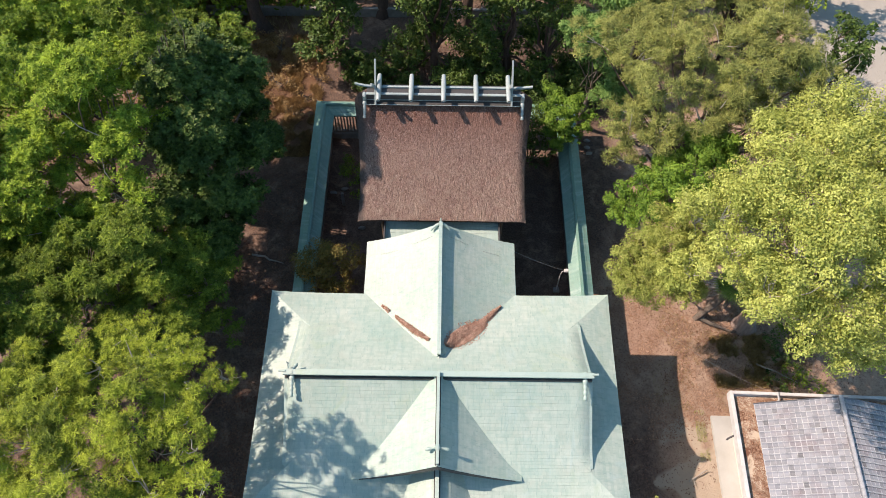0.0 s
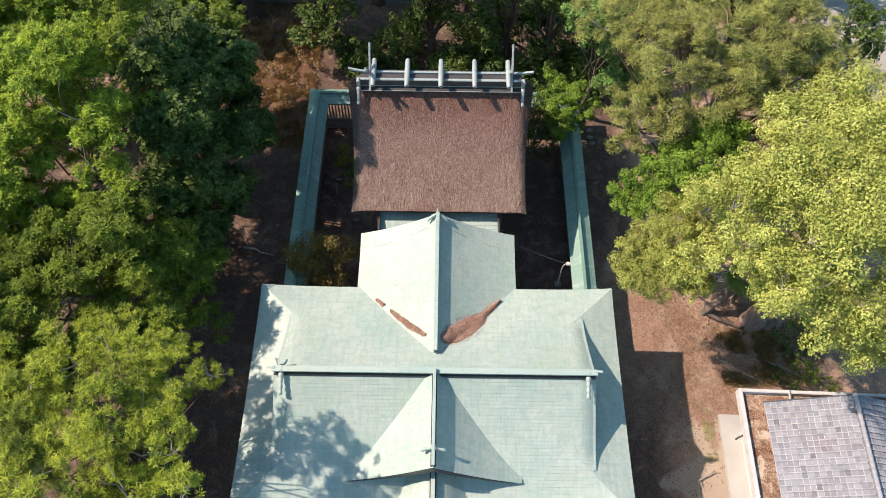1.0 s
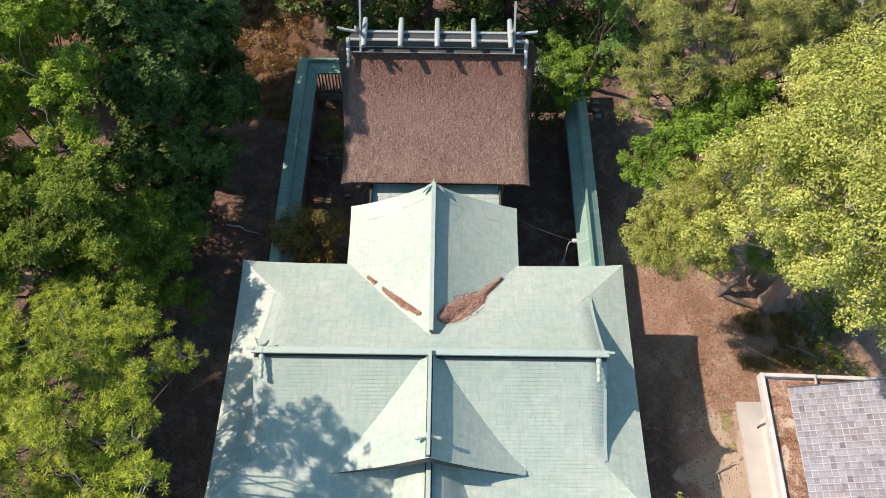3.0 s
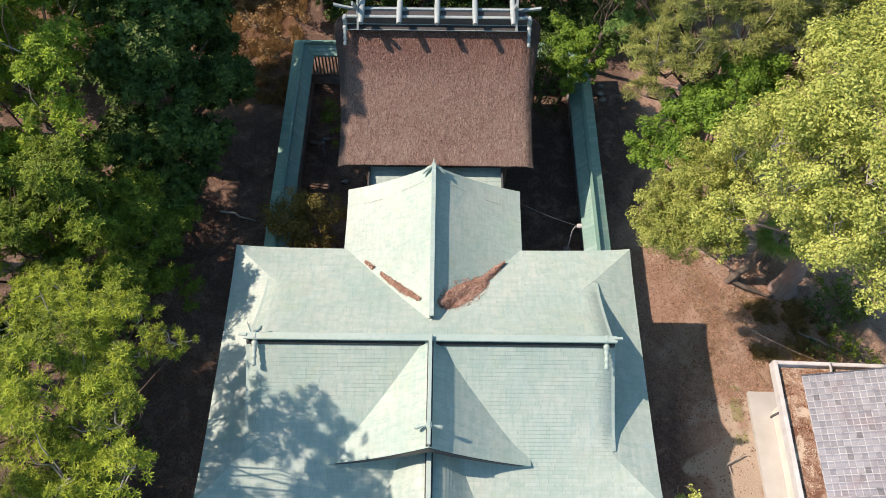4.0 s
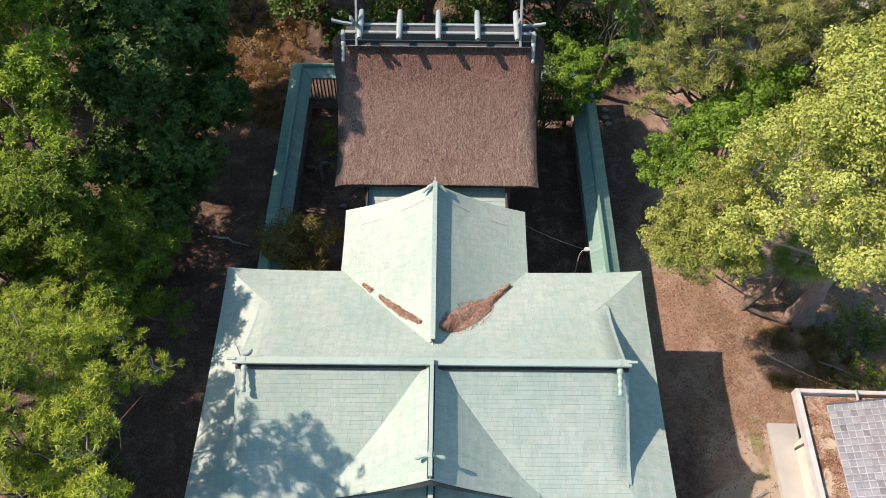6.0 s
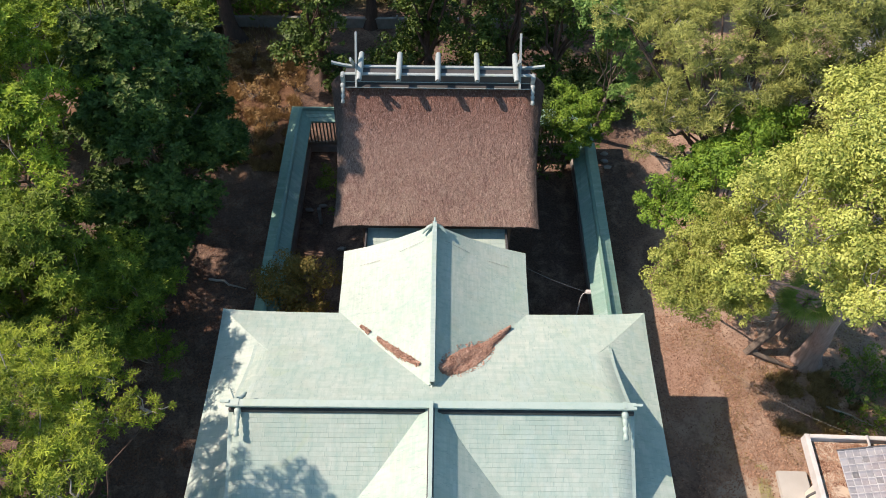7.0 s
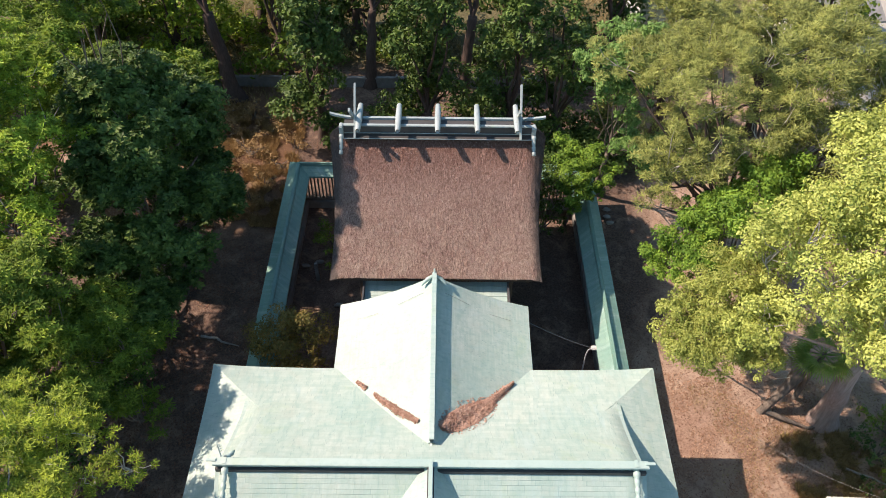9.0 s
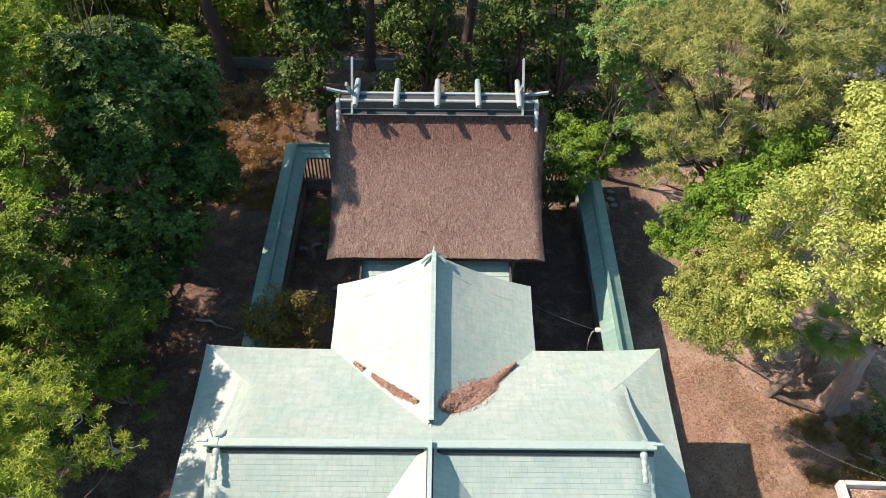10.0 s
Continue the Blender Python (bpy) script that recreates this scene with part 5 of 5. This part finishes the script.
# leafless tree beyond the pine
r = rng(77)
bare = thing("bare_tree", "leafless tree with pale grey twigs", "tree", pose(24.0, 33.5, 0))
part("trunk", tube_mesh("trunk", wander((0, 0, -0.2), (-0.4, -0.3, 7.5), r, 7, 0.05), [0.2, 0.18, 0.16, 0.14, 0.12, 0.1, 0.08, 0.05], 8), BARK_PALE, bare)
for k in range(16):
    a, z0 = r.uniform(0, 6.28), r.uniform(2.5, 7.0)
    tip = (2.6 * math.cos(a) * r.uniform(0.6, 1.1), 2.6 * math.sin(a) * r.uniform(0.6, 1.1), z0 + r.uniform(1.0, 3.2))
    pts = wander((-0.05 * z0, -0.04 * z0, z0), tip, r, 4, 0.15)
    runs = [(pts, [0.06, 0.05, 0.04, 0.03, 0.015])]
    for q in range(5):
        s0 = pts[r.integers(1, 4)]
        runs.append((wander(s0, tuple(np.array(s0) + r.normal(size=3) * 0.6 + np.array([0, 0, 0.4])), r, 3, 0.2), [0.025, 0.02, 0.015, 0.008]))
    part("branch", many_tubes("branch", runs, 5), BARK_PALE, bare)


def shrub(name, label, base, lobes, leaf, seed, size, density, per_lobe=12):
    r = rng(seed)
    t = thing(name, label, "shrub", pose(*base))
    rel = [(x - base[0], y - base[1], z - base[2], q) for x, y, z, q in lobes]
    cs, rs = clumps(rel, r, per_lobe, 0.9, 0.4)
    for k in range(7):
        c = cs[r.integers(len(cs))]
        part("stem", tube_mesh("stem", wander((r.normal() * 0.1, r.normal() * 0.1, -0.1), c, r, 4, 0.1), [0.05, 0.045, 0.04, 0.03, 0.015], 6), BARK, t)
    v, f = leaf_cloud(cs, rs, density, size, r)
    part("foliage", mesh_np("foliage", v, f), leaf, t)
    return t


shrub("shrub", "bushy shrub with rust-tinged dark leaves inside the fence", (-6.2, 21.3, 0), [(-6.1, 21.0, 4.6, 1.2), (-6.9, 21.5, 4.0, 1.2), (-5.4, 21.5, 3.8, 1.1), (-7.3, 20.7, 3.5, 1.0), (-5.7, 20.1, 3.4, 1.0), (-6.6, 19.9, 3.2, 1.0)], LEAF_RUST, 31, 0.13, 560)
shrub("shrub", "low dark green shrub in the sanctuary court", (-5.4, 29.6, 0), [(-5.6, 29.4, 1.7, 0.9), (-5.2, 28.4, 1.4, 0.8), (-6.0, 30.2, 1.5, 0.8)], LEAF_MID, 32, 0.13, 520)
shrub("shrub", "dark green evergreen shrub between the sanctuary and the fence", (5.9, 31.4, 0), [(6.1, 32.4, 4.6, 1.0), (6.2, 31.2, 4.2, 0.9), (5.9, 32.2, 3.6, 1.0), (6.1, 30.8, 3.2, 0.9), (5.6, 31.6, 2.8, 0.9), (6.2, 29.9, 2.4, 0.8)], LEAF_DARK, 34, 0.16, 380)
shrub("shrub", "small leafy sapling at the hall's corner", (10.3, 8.2, 0), [(10.2, 8.2, 4.3, 0.55), (10.5, 7.9, 3.8, 0.55), (9.9, 7.7, 3.6, 0.5), (10.3, 7.5, 3.2, 0.6)], LEAF_PALE, 33, 0.12, 700)
for k, (x, y, w) in enumerate(((19.5, 17.6, 0.9), (20.6, 18.6, 1.0), (18.8, 15.6, 0.6), (20.2, 16.0, 0.8), (5.0, 37.2, 0.9), (-2.4, 38.0, 0.8), (-17.0, 47.5, 1.4), (-12.6, 48.6, 1.2), (-8.4, 48.2, 1.3), (-3.2, 48.0, 1.2), (3.4, 47.4, 1.2), (9.0, 46.4, 1.2), (-20.5, 51.0, 1.6), (-15.5, 52.5, 1.6), (-9.5, 53.0, 1.6), (-25.0, 41.0, 1.5), (-22.0, 44.0, 1.3), (16.5, 46.5, 1.5))):
    shrub("undergrowth", "low green undergrowth on the dry ground", (x, y, 0), [(x, y, 1.0 * w + 0.2, w), (x + 0.7 * w, y - 0.4, 0.8 * w, 0.8 * w), (x - 0.5 * w, y + 0.6, 0.7 * w, 0.8 * w)], LEAF_MID if k % 2 else LEAF_DARK, 40 + k, 0.16, 300)

for k, (x, y, w) in enumerate(((-11.6, 37.9, 1.0), (-12.3, 34.8, 0.9), (-10.6, 39.8, 1.0), (-9.6, 36.6, 0.8), (-13.4, 39.6, 1.1), (-11.0, 33.6, 0.7), (-12.9, 36.6, 1.0), (-10.4, 35.2, 0.8), (-9.0, 38.6, 0.8), (-12.0, 41.4, 1.0), (-9.4, 41.2, 0.9), (-14.2, 41.8, 1.1))):
    shrub("bracken", "low clump of rust-brown dead bracken", (x, y, 0), [(x, y, 0.7 * w + 0.15, w), (x + 0.8 * w, y - 0.3, 0.5 * w + 0.1, 0.7 * w), (x - 0.6 * w, y + 0.5, 0.5 * w + 0.1, 0.7 * w)], RUST_GRASS, 240 + k, 0.13, 330)

for k, (x, y, w) in enumerate(((-17.2, 23.0, 1.7), (-15.6, 21.2, 1.5), (-17.4, 26.4, 1.6), (-15.0, 24.4, 1.4), (-19.6, 24.2, 1.7), (-16.6, 28.4, 1.5), (-19.4, 20.6, 1.6), (-14.8, 11.8, 1.4), (-13.0, 6.6, 1.3), (-15.6, 8.6, 1.5), (-16.6, 17.6, 1.6))):
    shrub("understory_shrub", "dark green shrub growing under the western trees", (x, y, 0), [(x, y, 1.3 * w, w), (x + 0.8 * w, y - 0.5, 1.0 * w, 0.85 * w), (x - 0.6 * w, y + 0.7, 0.9 * w, 0.85 * w)], LEAF_MID if k % 3 == 0 else LEAF_DARK, 260 + k, 0.22, 150)

for k, (x, y, w) in enumerate(((8.4, 36.4, 1.6), (10.4, 37.6, 1.7), (6.6, 36.2, 1.3), (-3.8, 37.6, 1.4), (1.8, 37.8, 1.5), (3.0, 36.6, 1.2), (-5.6, 38.2, 1.4), (8.9, 39.4, 1.6), (2.6, 40.6, 1.5), (-2.6, 40.8, 1.5))):
    shrub("understory_shrub", "dark green shrub at the foot of the rear wood", (x, y, 0), [(x, y, 1.2 * w, w), (x + 0.8 * w, y - 0.4, 0.9 * w, 0.85 * w), (x - 0.7 * w, y + 0.5, 0.9 * w, 0.85 * w)], LEAF_DARK, 290 + k, 0.2, 190)

# fan palm by the leaning trunk
r = rng(61)
palm = thing("fan_palm", "fan palm with bright green fronds beside a trunk", "palm", pose(15.8, 19.25, 0.7))
part("trunk", tube_mesh("trunk", [(1.1, 1.4, -0.8), (0.6, 0.75, 2.0), (0.1, 0.05, 4.6)], [0.13, 0.11, 0.10], 10), BARK, palm)
for k in range(21):
    a, el = k * 2.4, r.uniform(-0.25, 0.9)
    way = Vector((math.cos(a) * math.cos(el), math.sin(a) * math.cos(el), math.sin(el)))
    hub = Vector((0.1, 0.05, 4.6)) + way * r.uniform(0.6, 0.9)
    side = way.cross(Vector((0, 0, 1))).normalized()
    up = side.cross(way)
    v, f = [], []
    for q in range(22):
        w = radians(-118 + 236 * q / 21)
        ray = way * math.cos(w) + side * math.sin(w)
        cross = way * -math.sin(w) + side * math.cos(w)
        ln = 0.78 * (0.8 + 0.2 * math.cos(w))
        o = len(v)
        v += [tuple(hub + ray * 0.03 - cross * 0.004), tuple(hub + ray * 0.03 + cross * 0.004), tuple(hub + ray * ln * 0.55 + cross * 0.026 + up * 0.03), tuple(hub + ray * ln - Vector((0, 0, 0.12))), tuple(hub + ray * ln * 0.55 - cross * 0.026 + up * 0.03)]
        f += [(o, o + 1, o + 2, o + 4), (o + 4, o + 2, o + 3, o + 3)]
    f = [q if q[2] != q[3] else (q[0], q[1], q[2], q[2]) for q in f]
    me = bpy.data.meshes.new("frond")
    me.from_pydata(v, [], [q if q[2] != q[3] else q[:3] for q in f])
    fr = part("frond", me, PALM_LEAF, palm)
    part("stalk", tube_mesh("stalk", [(0.1, 0.05, 4.55), tuple(hub)], [0.018, 0.012], 5), PALM_LEAF, fr)

# thick leaning trunk of a cut tree and a fallen stem beside it
log = part("dead_log", bark_tube("dead_log", [(15.05, 19.85, -0.1), (15.5, 20.02, 0.8), (15.9, 20.2, 1.6), (16.2, 20.4, 2.4), (16.0, 20.6, 3.0), (15.6, 20.8, 3.3)], [0.16, 0.19, 0.22, 0.30, 0.27, 0.10], 5, 16, 22, 0.35), BARK)
tagged(log, "leaning broken stem with splintered pale twigs", "log")
for k in range(34):
    rr = rng(300 + k)
    a = np.array([15.9 + rr.normal() * 0.22, 20.6 + rr.normal() * 0.2, 2.8 + rr.normal() * 0.3])
    b = a + np.array([-0.75 + rr.normal() * 0.35, 0.15 + rr.normal() * 0.4, 0.05 + rr.normal() * 0.3]) * (1.6 if k % 5 == 0 else 0.8)
    part("dead_twig", tube_mesh("dead_twig", wander(a, b, rr, 3, 0.1), [0.022, 0.018, 0.014, 0.006], 5), BARK_PALE, log)
for k, (a, b, rad) in enumerate((((15.3, 19.8, 0.06), (18.0, 18.9, 0.08), 0.12), ((13.2, 10.3, 0.02), (14.3, 10.9, 0.06), 0.045), ((13.4, 10.5, 0.03), (13.5, 10.0, 0.05), 0.03), ((-11.6, 23.8, 0.05), (-9.6, 23.2, 0.06), 0.07), ((18.0, 17.0, 0.05), (20.2, 15.8, 0.1), 0.05))):
    wood = BARK if k == 0 else BARK_PALE
    br = part("fallen_branch", tube_mesh("fallen_branch", wander(a, b, rng(400 + k), 5, 0.1), [rad, rad, rad * 0.9, rad * 0.8, rad * 0.6, rad * 0.3], 7), wood)
    tagged(br, "bleached fallen branch lying on the earth" if k else "dark fallen stem lying beside the leaning trunk", "branch")


# ---- drifts of fallen leaves in the two valleys of the roof ----
def leaf_drift(name, label, centre_line, widths, seed, n):
    n *= 2
    r = rng(seed)
    pts = np.array(centre_line, float)
    t = r.uniform(0, len(pts) - 1.001, n)
    i = t.astype(int)
    fr = (t - i)[:, None]
    p = pts[i] * (1 - fr) + pts[i + 1] * fr
    w = np.array(widths)[i] * (1 - fr[:, 0]) + np.array(widths)[i + 1] * fr[:, 0]
    off = np.where(r.uniform(size=n) < 0.9, r.uniform(-1, 1, n), np.clip(r.normal(size=n) * 0.75, -1.5, 1.5))
    way = unit(np.diff(pts, axis=0))[i]
    perp = np.stack([-way[:, 1], way[:, 0], np.zeros(n)], 1)
    p = p + perp * (off * w)[:, None]
    z = []
    for q in range(n):
        x, y = p[q, 0], p[q, 1]
        zz = max(main_z(min(max(HY + HD - y, 0), HD)), link_h(min(abs(x), 3.9)))
        z.append(zz + 0.03 + 0.12 * max(0.0, 1 - off[q] ** 2) * r.uniform(0, 1))
    p[:, 2] = z
    nrm = unit(r.normal(size=(n, 3)) * 0.6 + np.array([0, 0, 1.0]))
    a = unit(np.cross(nrm, r.normal(size=(n, 3))))
    b = np.cross(nrm, a)
    ln = r.uniform(0.025, 0.065, (n, 1))
    v = np.stack([p - a * ln, p + b * ln * 0.5, p + a * ln + nrm * 0.02, p - b * ln * 0.5], 1).reshape(-1, 3)
    ob = part(name, mesh_np(name, v, np.arange(4 * n).reshape(n, 4)), DRIFT)
    return tagged(ob, label, "fallen leaves", kind="stuff")


leaf_drift("leaf_drift", "thick drift of dry brown leaves in the roof valley", [(0.30, 14.70, 0), (0.75, 15.02, 0), (1.35, 15.55, 0), (1.95, 16.1, 0), (2.25, 16.5, 0), (2.75, 17.1, 0), (3.1, 17.5, 0)], [0.10, 0.36, 0.42, 0.30, 0.13, 0.10, 0.02], 81, 6400)
leaf_drift("leaf_drift", "thin line of dry brown leaves in the roof valley", [(-0.50, 15.0, 0), (-1.1, 15.55, 0), (-1.8, 16.25, 0), (-2.2, 16.7, 0)], [0.06, 0.10, 0.09, 0.03], 82, 1700)
leaf_drift("leaf_drift", "small clot of dry leaves in the roof valley", [(-2.55, 17.05, 0), (-2.95, 17.45, 0)], [0.08, 0.05], 83, 160)


def scatter(name, label, n, x0, x1, y0, y1, z, size, material, seed, keep=lambda x, y: True, parent=None, upright=0.0):
    r = rng(seed)
    x, y = r.uniform(x0, x1, n), r.uniform(y0, y1, n)
    ok = np.array([keep(a, b) for a, b in zip(x, y)])
    x, y = x[ok], y[ok]
    m = len(x)
    if z is None:
        zz = np.array([0.16 * noise.noise((a * 0.16, b * 0.16, 0.3)) + 0.05 * noise.noise((a * 0.9, b * 0.9, 4.0)) - 0.085 for a, b in zip(x, y)])
    else:
        zz = np.full(m, z)
    p = np.stack([x, y, zz], 1)
    ln = size * r.uniform(0.5, 1.3, (m, 1))
    if upright:
        way = unit(r.normal(size=(m, 3)) * np.array([0.6, 0.6, 0.2]) + np.array([0, 0, upright]))
        side = unit(np.cross(way, r.normal(size=(m, 3))))
        v = np.stack([p - side * ln * 0.05, p + side * ln * 0.05, p + way * ln * 0.6 + side * ln * 0.03, p + way * ln], 1)
    else:
        nrm = unit(r.normal(size=(m, 3)) * 0.35 + np.array([0, 0, 1.0]))
        a = unit(np.cross(nrm, r.normal(size=(m, 3))))
        b = np.cross(nrm, a)
        p = p + np.array([0, 0, 0.012])
        v = np.stack([p - a * ln, p + b * ln * 0.5, p + a * ln, p - b * ln * 0.5], 1)
    ob = part(name, mesh_np(name, v.reshape(-1, 3), np.arange(4 * m).reshape(m, 4)), material, parent)
    return tagged(ob, label, "" if parent else "fallen leaves", kind="stuff")


def open_ground(x, y):
    if -8.6 < x < 9 and 4 < y < 34.3 and not (-7 < x < 7.2 and 22 < y < 32.5 and abs(x) > 4.4):
        return False
    if x > 14.9 and y < 13.9:
        return False
    return noise.noise((x * 0.3, y * 0.3, 1.7)) > -0.35 + 0.5 * noise.noise((x * 1.5, y * 1.5, 9.0))


scatter("leaf_litter", "dry fallen leaves scattered over the earth", 52000, -24, 24, 2, 50, None, 0.05, LITTER_RUST, 91, open_ground)
scatter("leaf_litter", "rusty fallen leaves lying thick beside the fence", 46000, -17, -4.0, 4, 44, None, 0.06, LITTER_RUST, 96, lambda x, y: x < -8.8 and noise.noise((x * 0.5, y * 0.5, 6.0)) > -0.15 + 0.5 * noise.noise((x * 1.7, y * 1.7, 2.0)))
scatter("dry_grass", "dry olive-brown grass clumps by the annexe", 16000, 15.6, 19.5, 15.6, 18.8, None, 0.34, DRY_GRASS, 97, lambda x, y: noise.noise((x * 0.8, y * 0.8, 7.0)) > 0.05 + 0.5 * noise.noise((x * 2.5, y * 2.5, 1.0)), upright=1.0)
scatter("dry_grass", "rust-brown dry grass tufts between the fence and the wood", 60000, -14.5, -8.5, 31.5, 43, None, 0.36, RUST_GRASS, 99, lambda x, y: noise.noise((x * 0.9, y * 0.9, 2.0)) > -0.05, upright=1.0)
scatter("dry_grass", "thin dry grass on the open ground", 22000, -26, 14, 42.0, 60, None, 0.5, DRY_GRASS, 92, lambda x, y: (x < -8 or y > 49) and noise.noise((x * 0.25, y * 0.25, 3.0)) > -0.12, upright=1.0)
scatter("leaf_litter", "pale dry leaves strewn over the yard", 17000, 9.2, 18, 12.5, 22, None, 0.05, LITTER, 98, lambda x, y: noise.noise((x * 0.6, y * 0.6, 2.0)) > -0.1)
scatter("dry_grass", "sparse dry grass tufts in the yard", 14000, 12.0, 22, 14.2, 21.5, None, 0.17, DRY_GRASS, 93, lambda x, y: noise.noise((x * 0.7, y * 0.7, 5.0)) > 0.0, upright=1.0)
scatter("weeds", "low yellow-green weeds along the edge of the concrete", 2200, 14.05, 14.6, 11.2, 14.2, None, 0.10, LEAF_OLIVE, 89, lambda x, y: noise.noise((x * 2.0, y * 2.0, 4.0)) > -0.1 and x < 14.62 - (13.9 - y) * 0.02, upright=0.8)
scatter("gutter_leaves", "", 5200, 0.32, 1.2, -12, -0.25, 3.605, 0.045, LITTER, 94, lambda x, y: noise.noise((x * 1.6, y * 1.0, 8.0)) > -0.12 - (0.35 if y > -2.0 else 0), annex)
scatter("gutter_leaves", "", 2600, 1.2, 9, -0.6, -0.24, 3.605, 0.045, LITTER, 95, lambda x, y: noise.noise((x * 1.1, y * 1.6, 8.0)) > -0.3, annex)

# ---- court lamp, cables, stones, rear boundary ----
lamp = thing("court_lamp", "white lamp on a bent grey pole beside the fence", "lamp", pose(6.95, 21.6, 0))
part("pole", tube_mesh("pole", [(0, 0, -0.1), (0, 0, 1.9), (0.05, -0.03, 2.3), (0.2, -0.1, 2.5)], [0.04, 0.035, 0.03, 0.025], 8), METAL, lamp)
part("lamp_head", box_bm(0.12, 0.42, -0.22, 0.0, 2.48, 2.62, 0.03), WHITE_TRIM, lamp, "white lamp head")
part("lamp_base", box_bm(-0.18, 0.18, -0.18, 0.18, -0.1, 0.12, 0.03), STONE, lamp)


def cable(label, a, b, dip, rad=0.013):
    pts = [tuple(Vector(a).lerp(Vector(b), i / 12) - Vector((0, 0, dip * 4 * (i / 12) * (1 - i / 12)))) for i in range(13)]
    return tagged(part("cable", tube_mesh("cable", pts, [rad] * 13, 5), WIRE), label, "cable")


cable("thin pale cable strung from the linking hall to the court lamp", (2.85, 22.2, 4.6), (7.2, 21.5, 2.5), 0.25)
cable("thin cable strung from the annexe to the trees", (16.9, 13.8, 3.8), (11.8, 17.2, 3.9), 0.5, 0.006)
for k, (x, y) in enumerate(((9.75, 32.6), (9.85, 32.1), (9.8, 33.2), (-7.0, 28.6), (-6.3, 28.9), (-5.0, 25.9), (6.9, 21.0))):
    bm = bmesh.new()
    bmesh.ops.create_icosphere(bm, subdivisions=2, radius=0.18)
    for v in bm.verts:
        v.co *= 1 + 0.35 * noise.noise(v.co * 6 + Vector((k, 0, 0)))
    bm.transform(pose(x, y, 0.0) @ Matrix.Diagonal((1.3, 0.7, 0.6, 1)))
    tagged(part("stone", bm, STONE), "small pale stone lying on the earth", "stone", "loose stones")
marker = part("stone_post", box_bm(-6.35, -6.17, 27.6, 27.78, -0.1, 1.2, 0.03), STONE)
tagged(marker, "short grey stone post in the sanctuary court", "post")

rear = thing("rear_boundary_wall", "low grey stone boundary wall behind the wood", "wall", kind="structure")
for k in range(16):
    x = -18 + 1.9 * k
    part("panel", box_bm(x, x + 1.75, 45.05, 45.25, -0.1, 0.62, 0.015), STONE, rear)
    part("wall_post", box_bm(x - 0.15, x, 45.0, 45.3, -0.1, 0.85, 0.02), STONE, rear)
part("coping", box_bm(-18.2, 12.5, 45.02, 45.28, 0.62, 0.72, 0.02), STONE, rear)
# houses and paving beyond the wood, glimpsed between the crowns
for k, (x, y, w) in enumerate(((17.0, 55.0, 5.0), (27.0, 52.0, 6.0))):
    h = thing("house", "distant low house with a pale grey roof", "house", pose(x, y, 0, 0, 0, 8 * k))
    part("wall", box_bm(-w / 2, w / 2, -3, 3, 0, 3.2, 0.02), PLASTER, h)
    part("roof", mesh_np("roof", [(-w / 2 - 0.4, -3.5, 3.1), (w / 2 + 0.4, -3.5, 3.1), (w / 2 + 0.4, 0, 4.8), (-w / 2 - 0.4, 0, 4.8), (w / 2 + 0.4, 3.5, 3.1), (-w / 2 - 0.4, 3.5, 3.1), (-w / 2 - 0.4, -3.5, 2.95), (w / 2 + 0.4, -3.5, 2.95)],
                          [(0, 1, 2, 3), (3, 2, 4, 5), (0, 6, 7, 1)]), STONE, h)
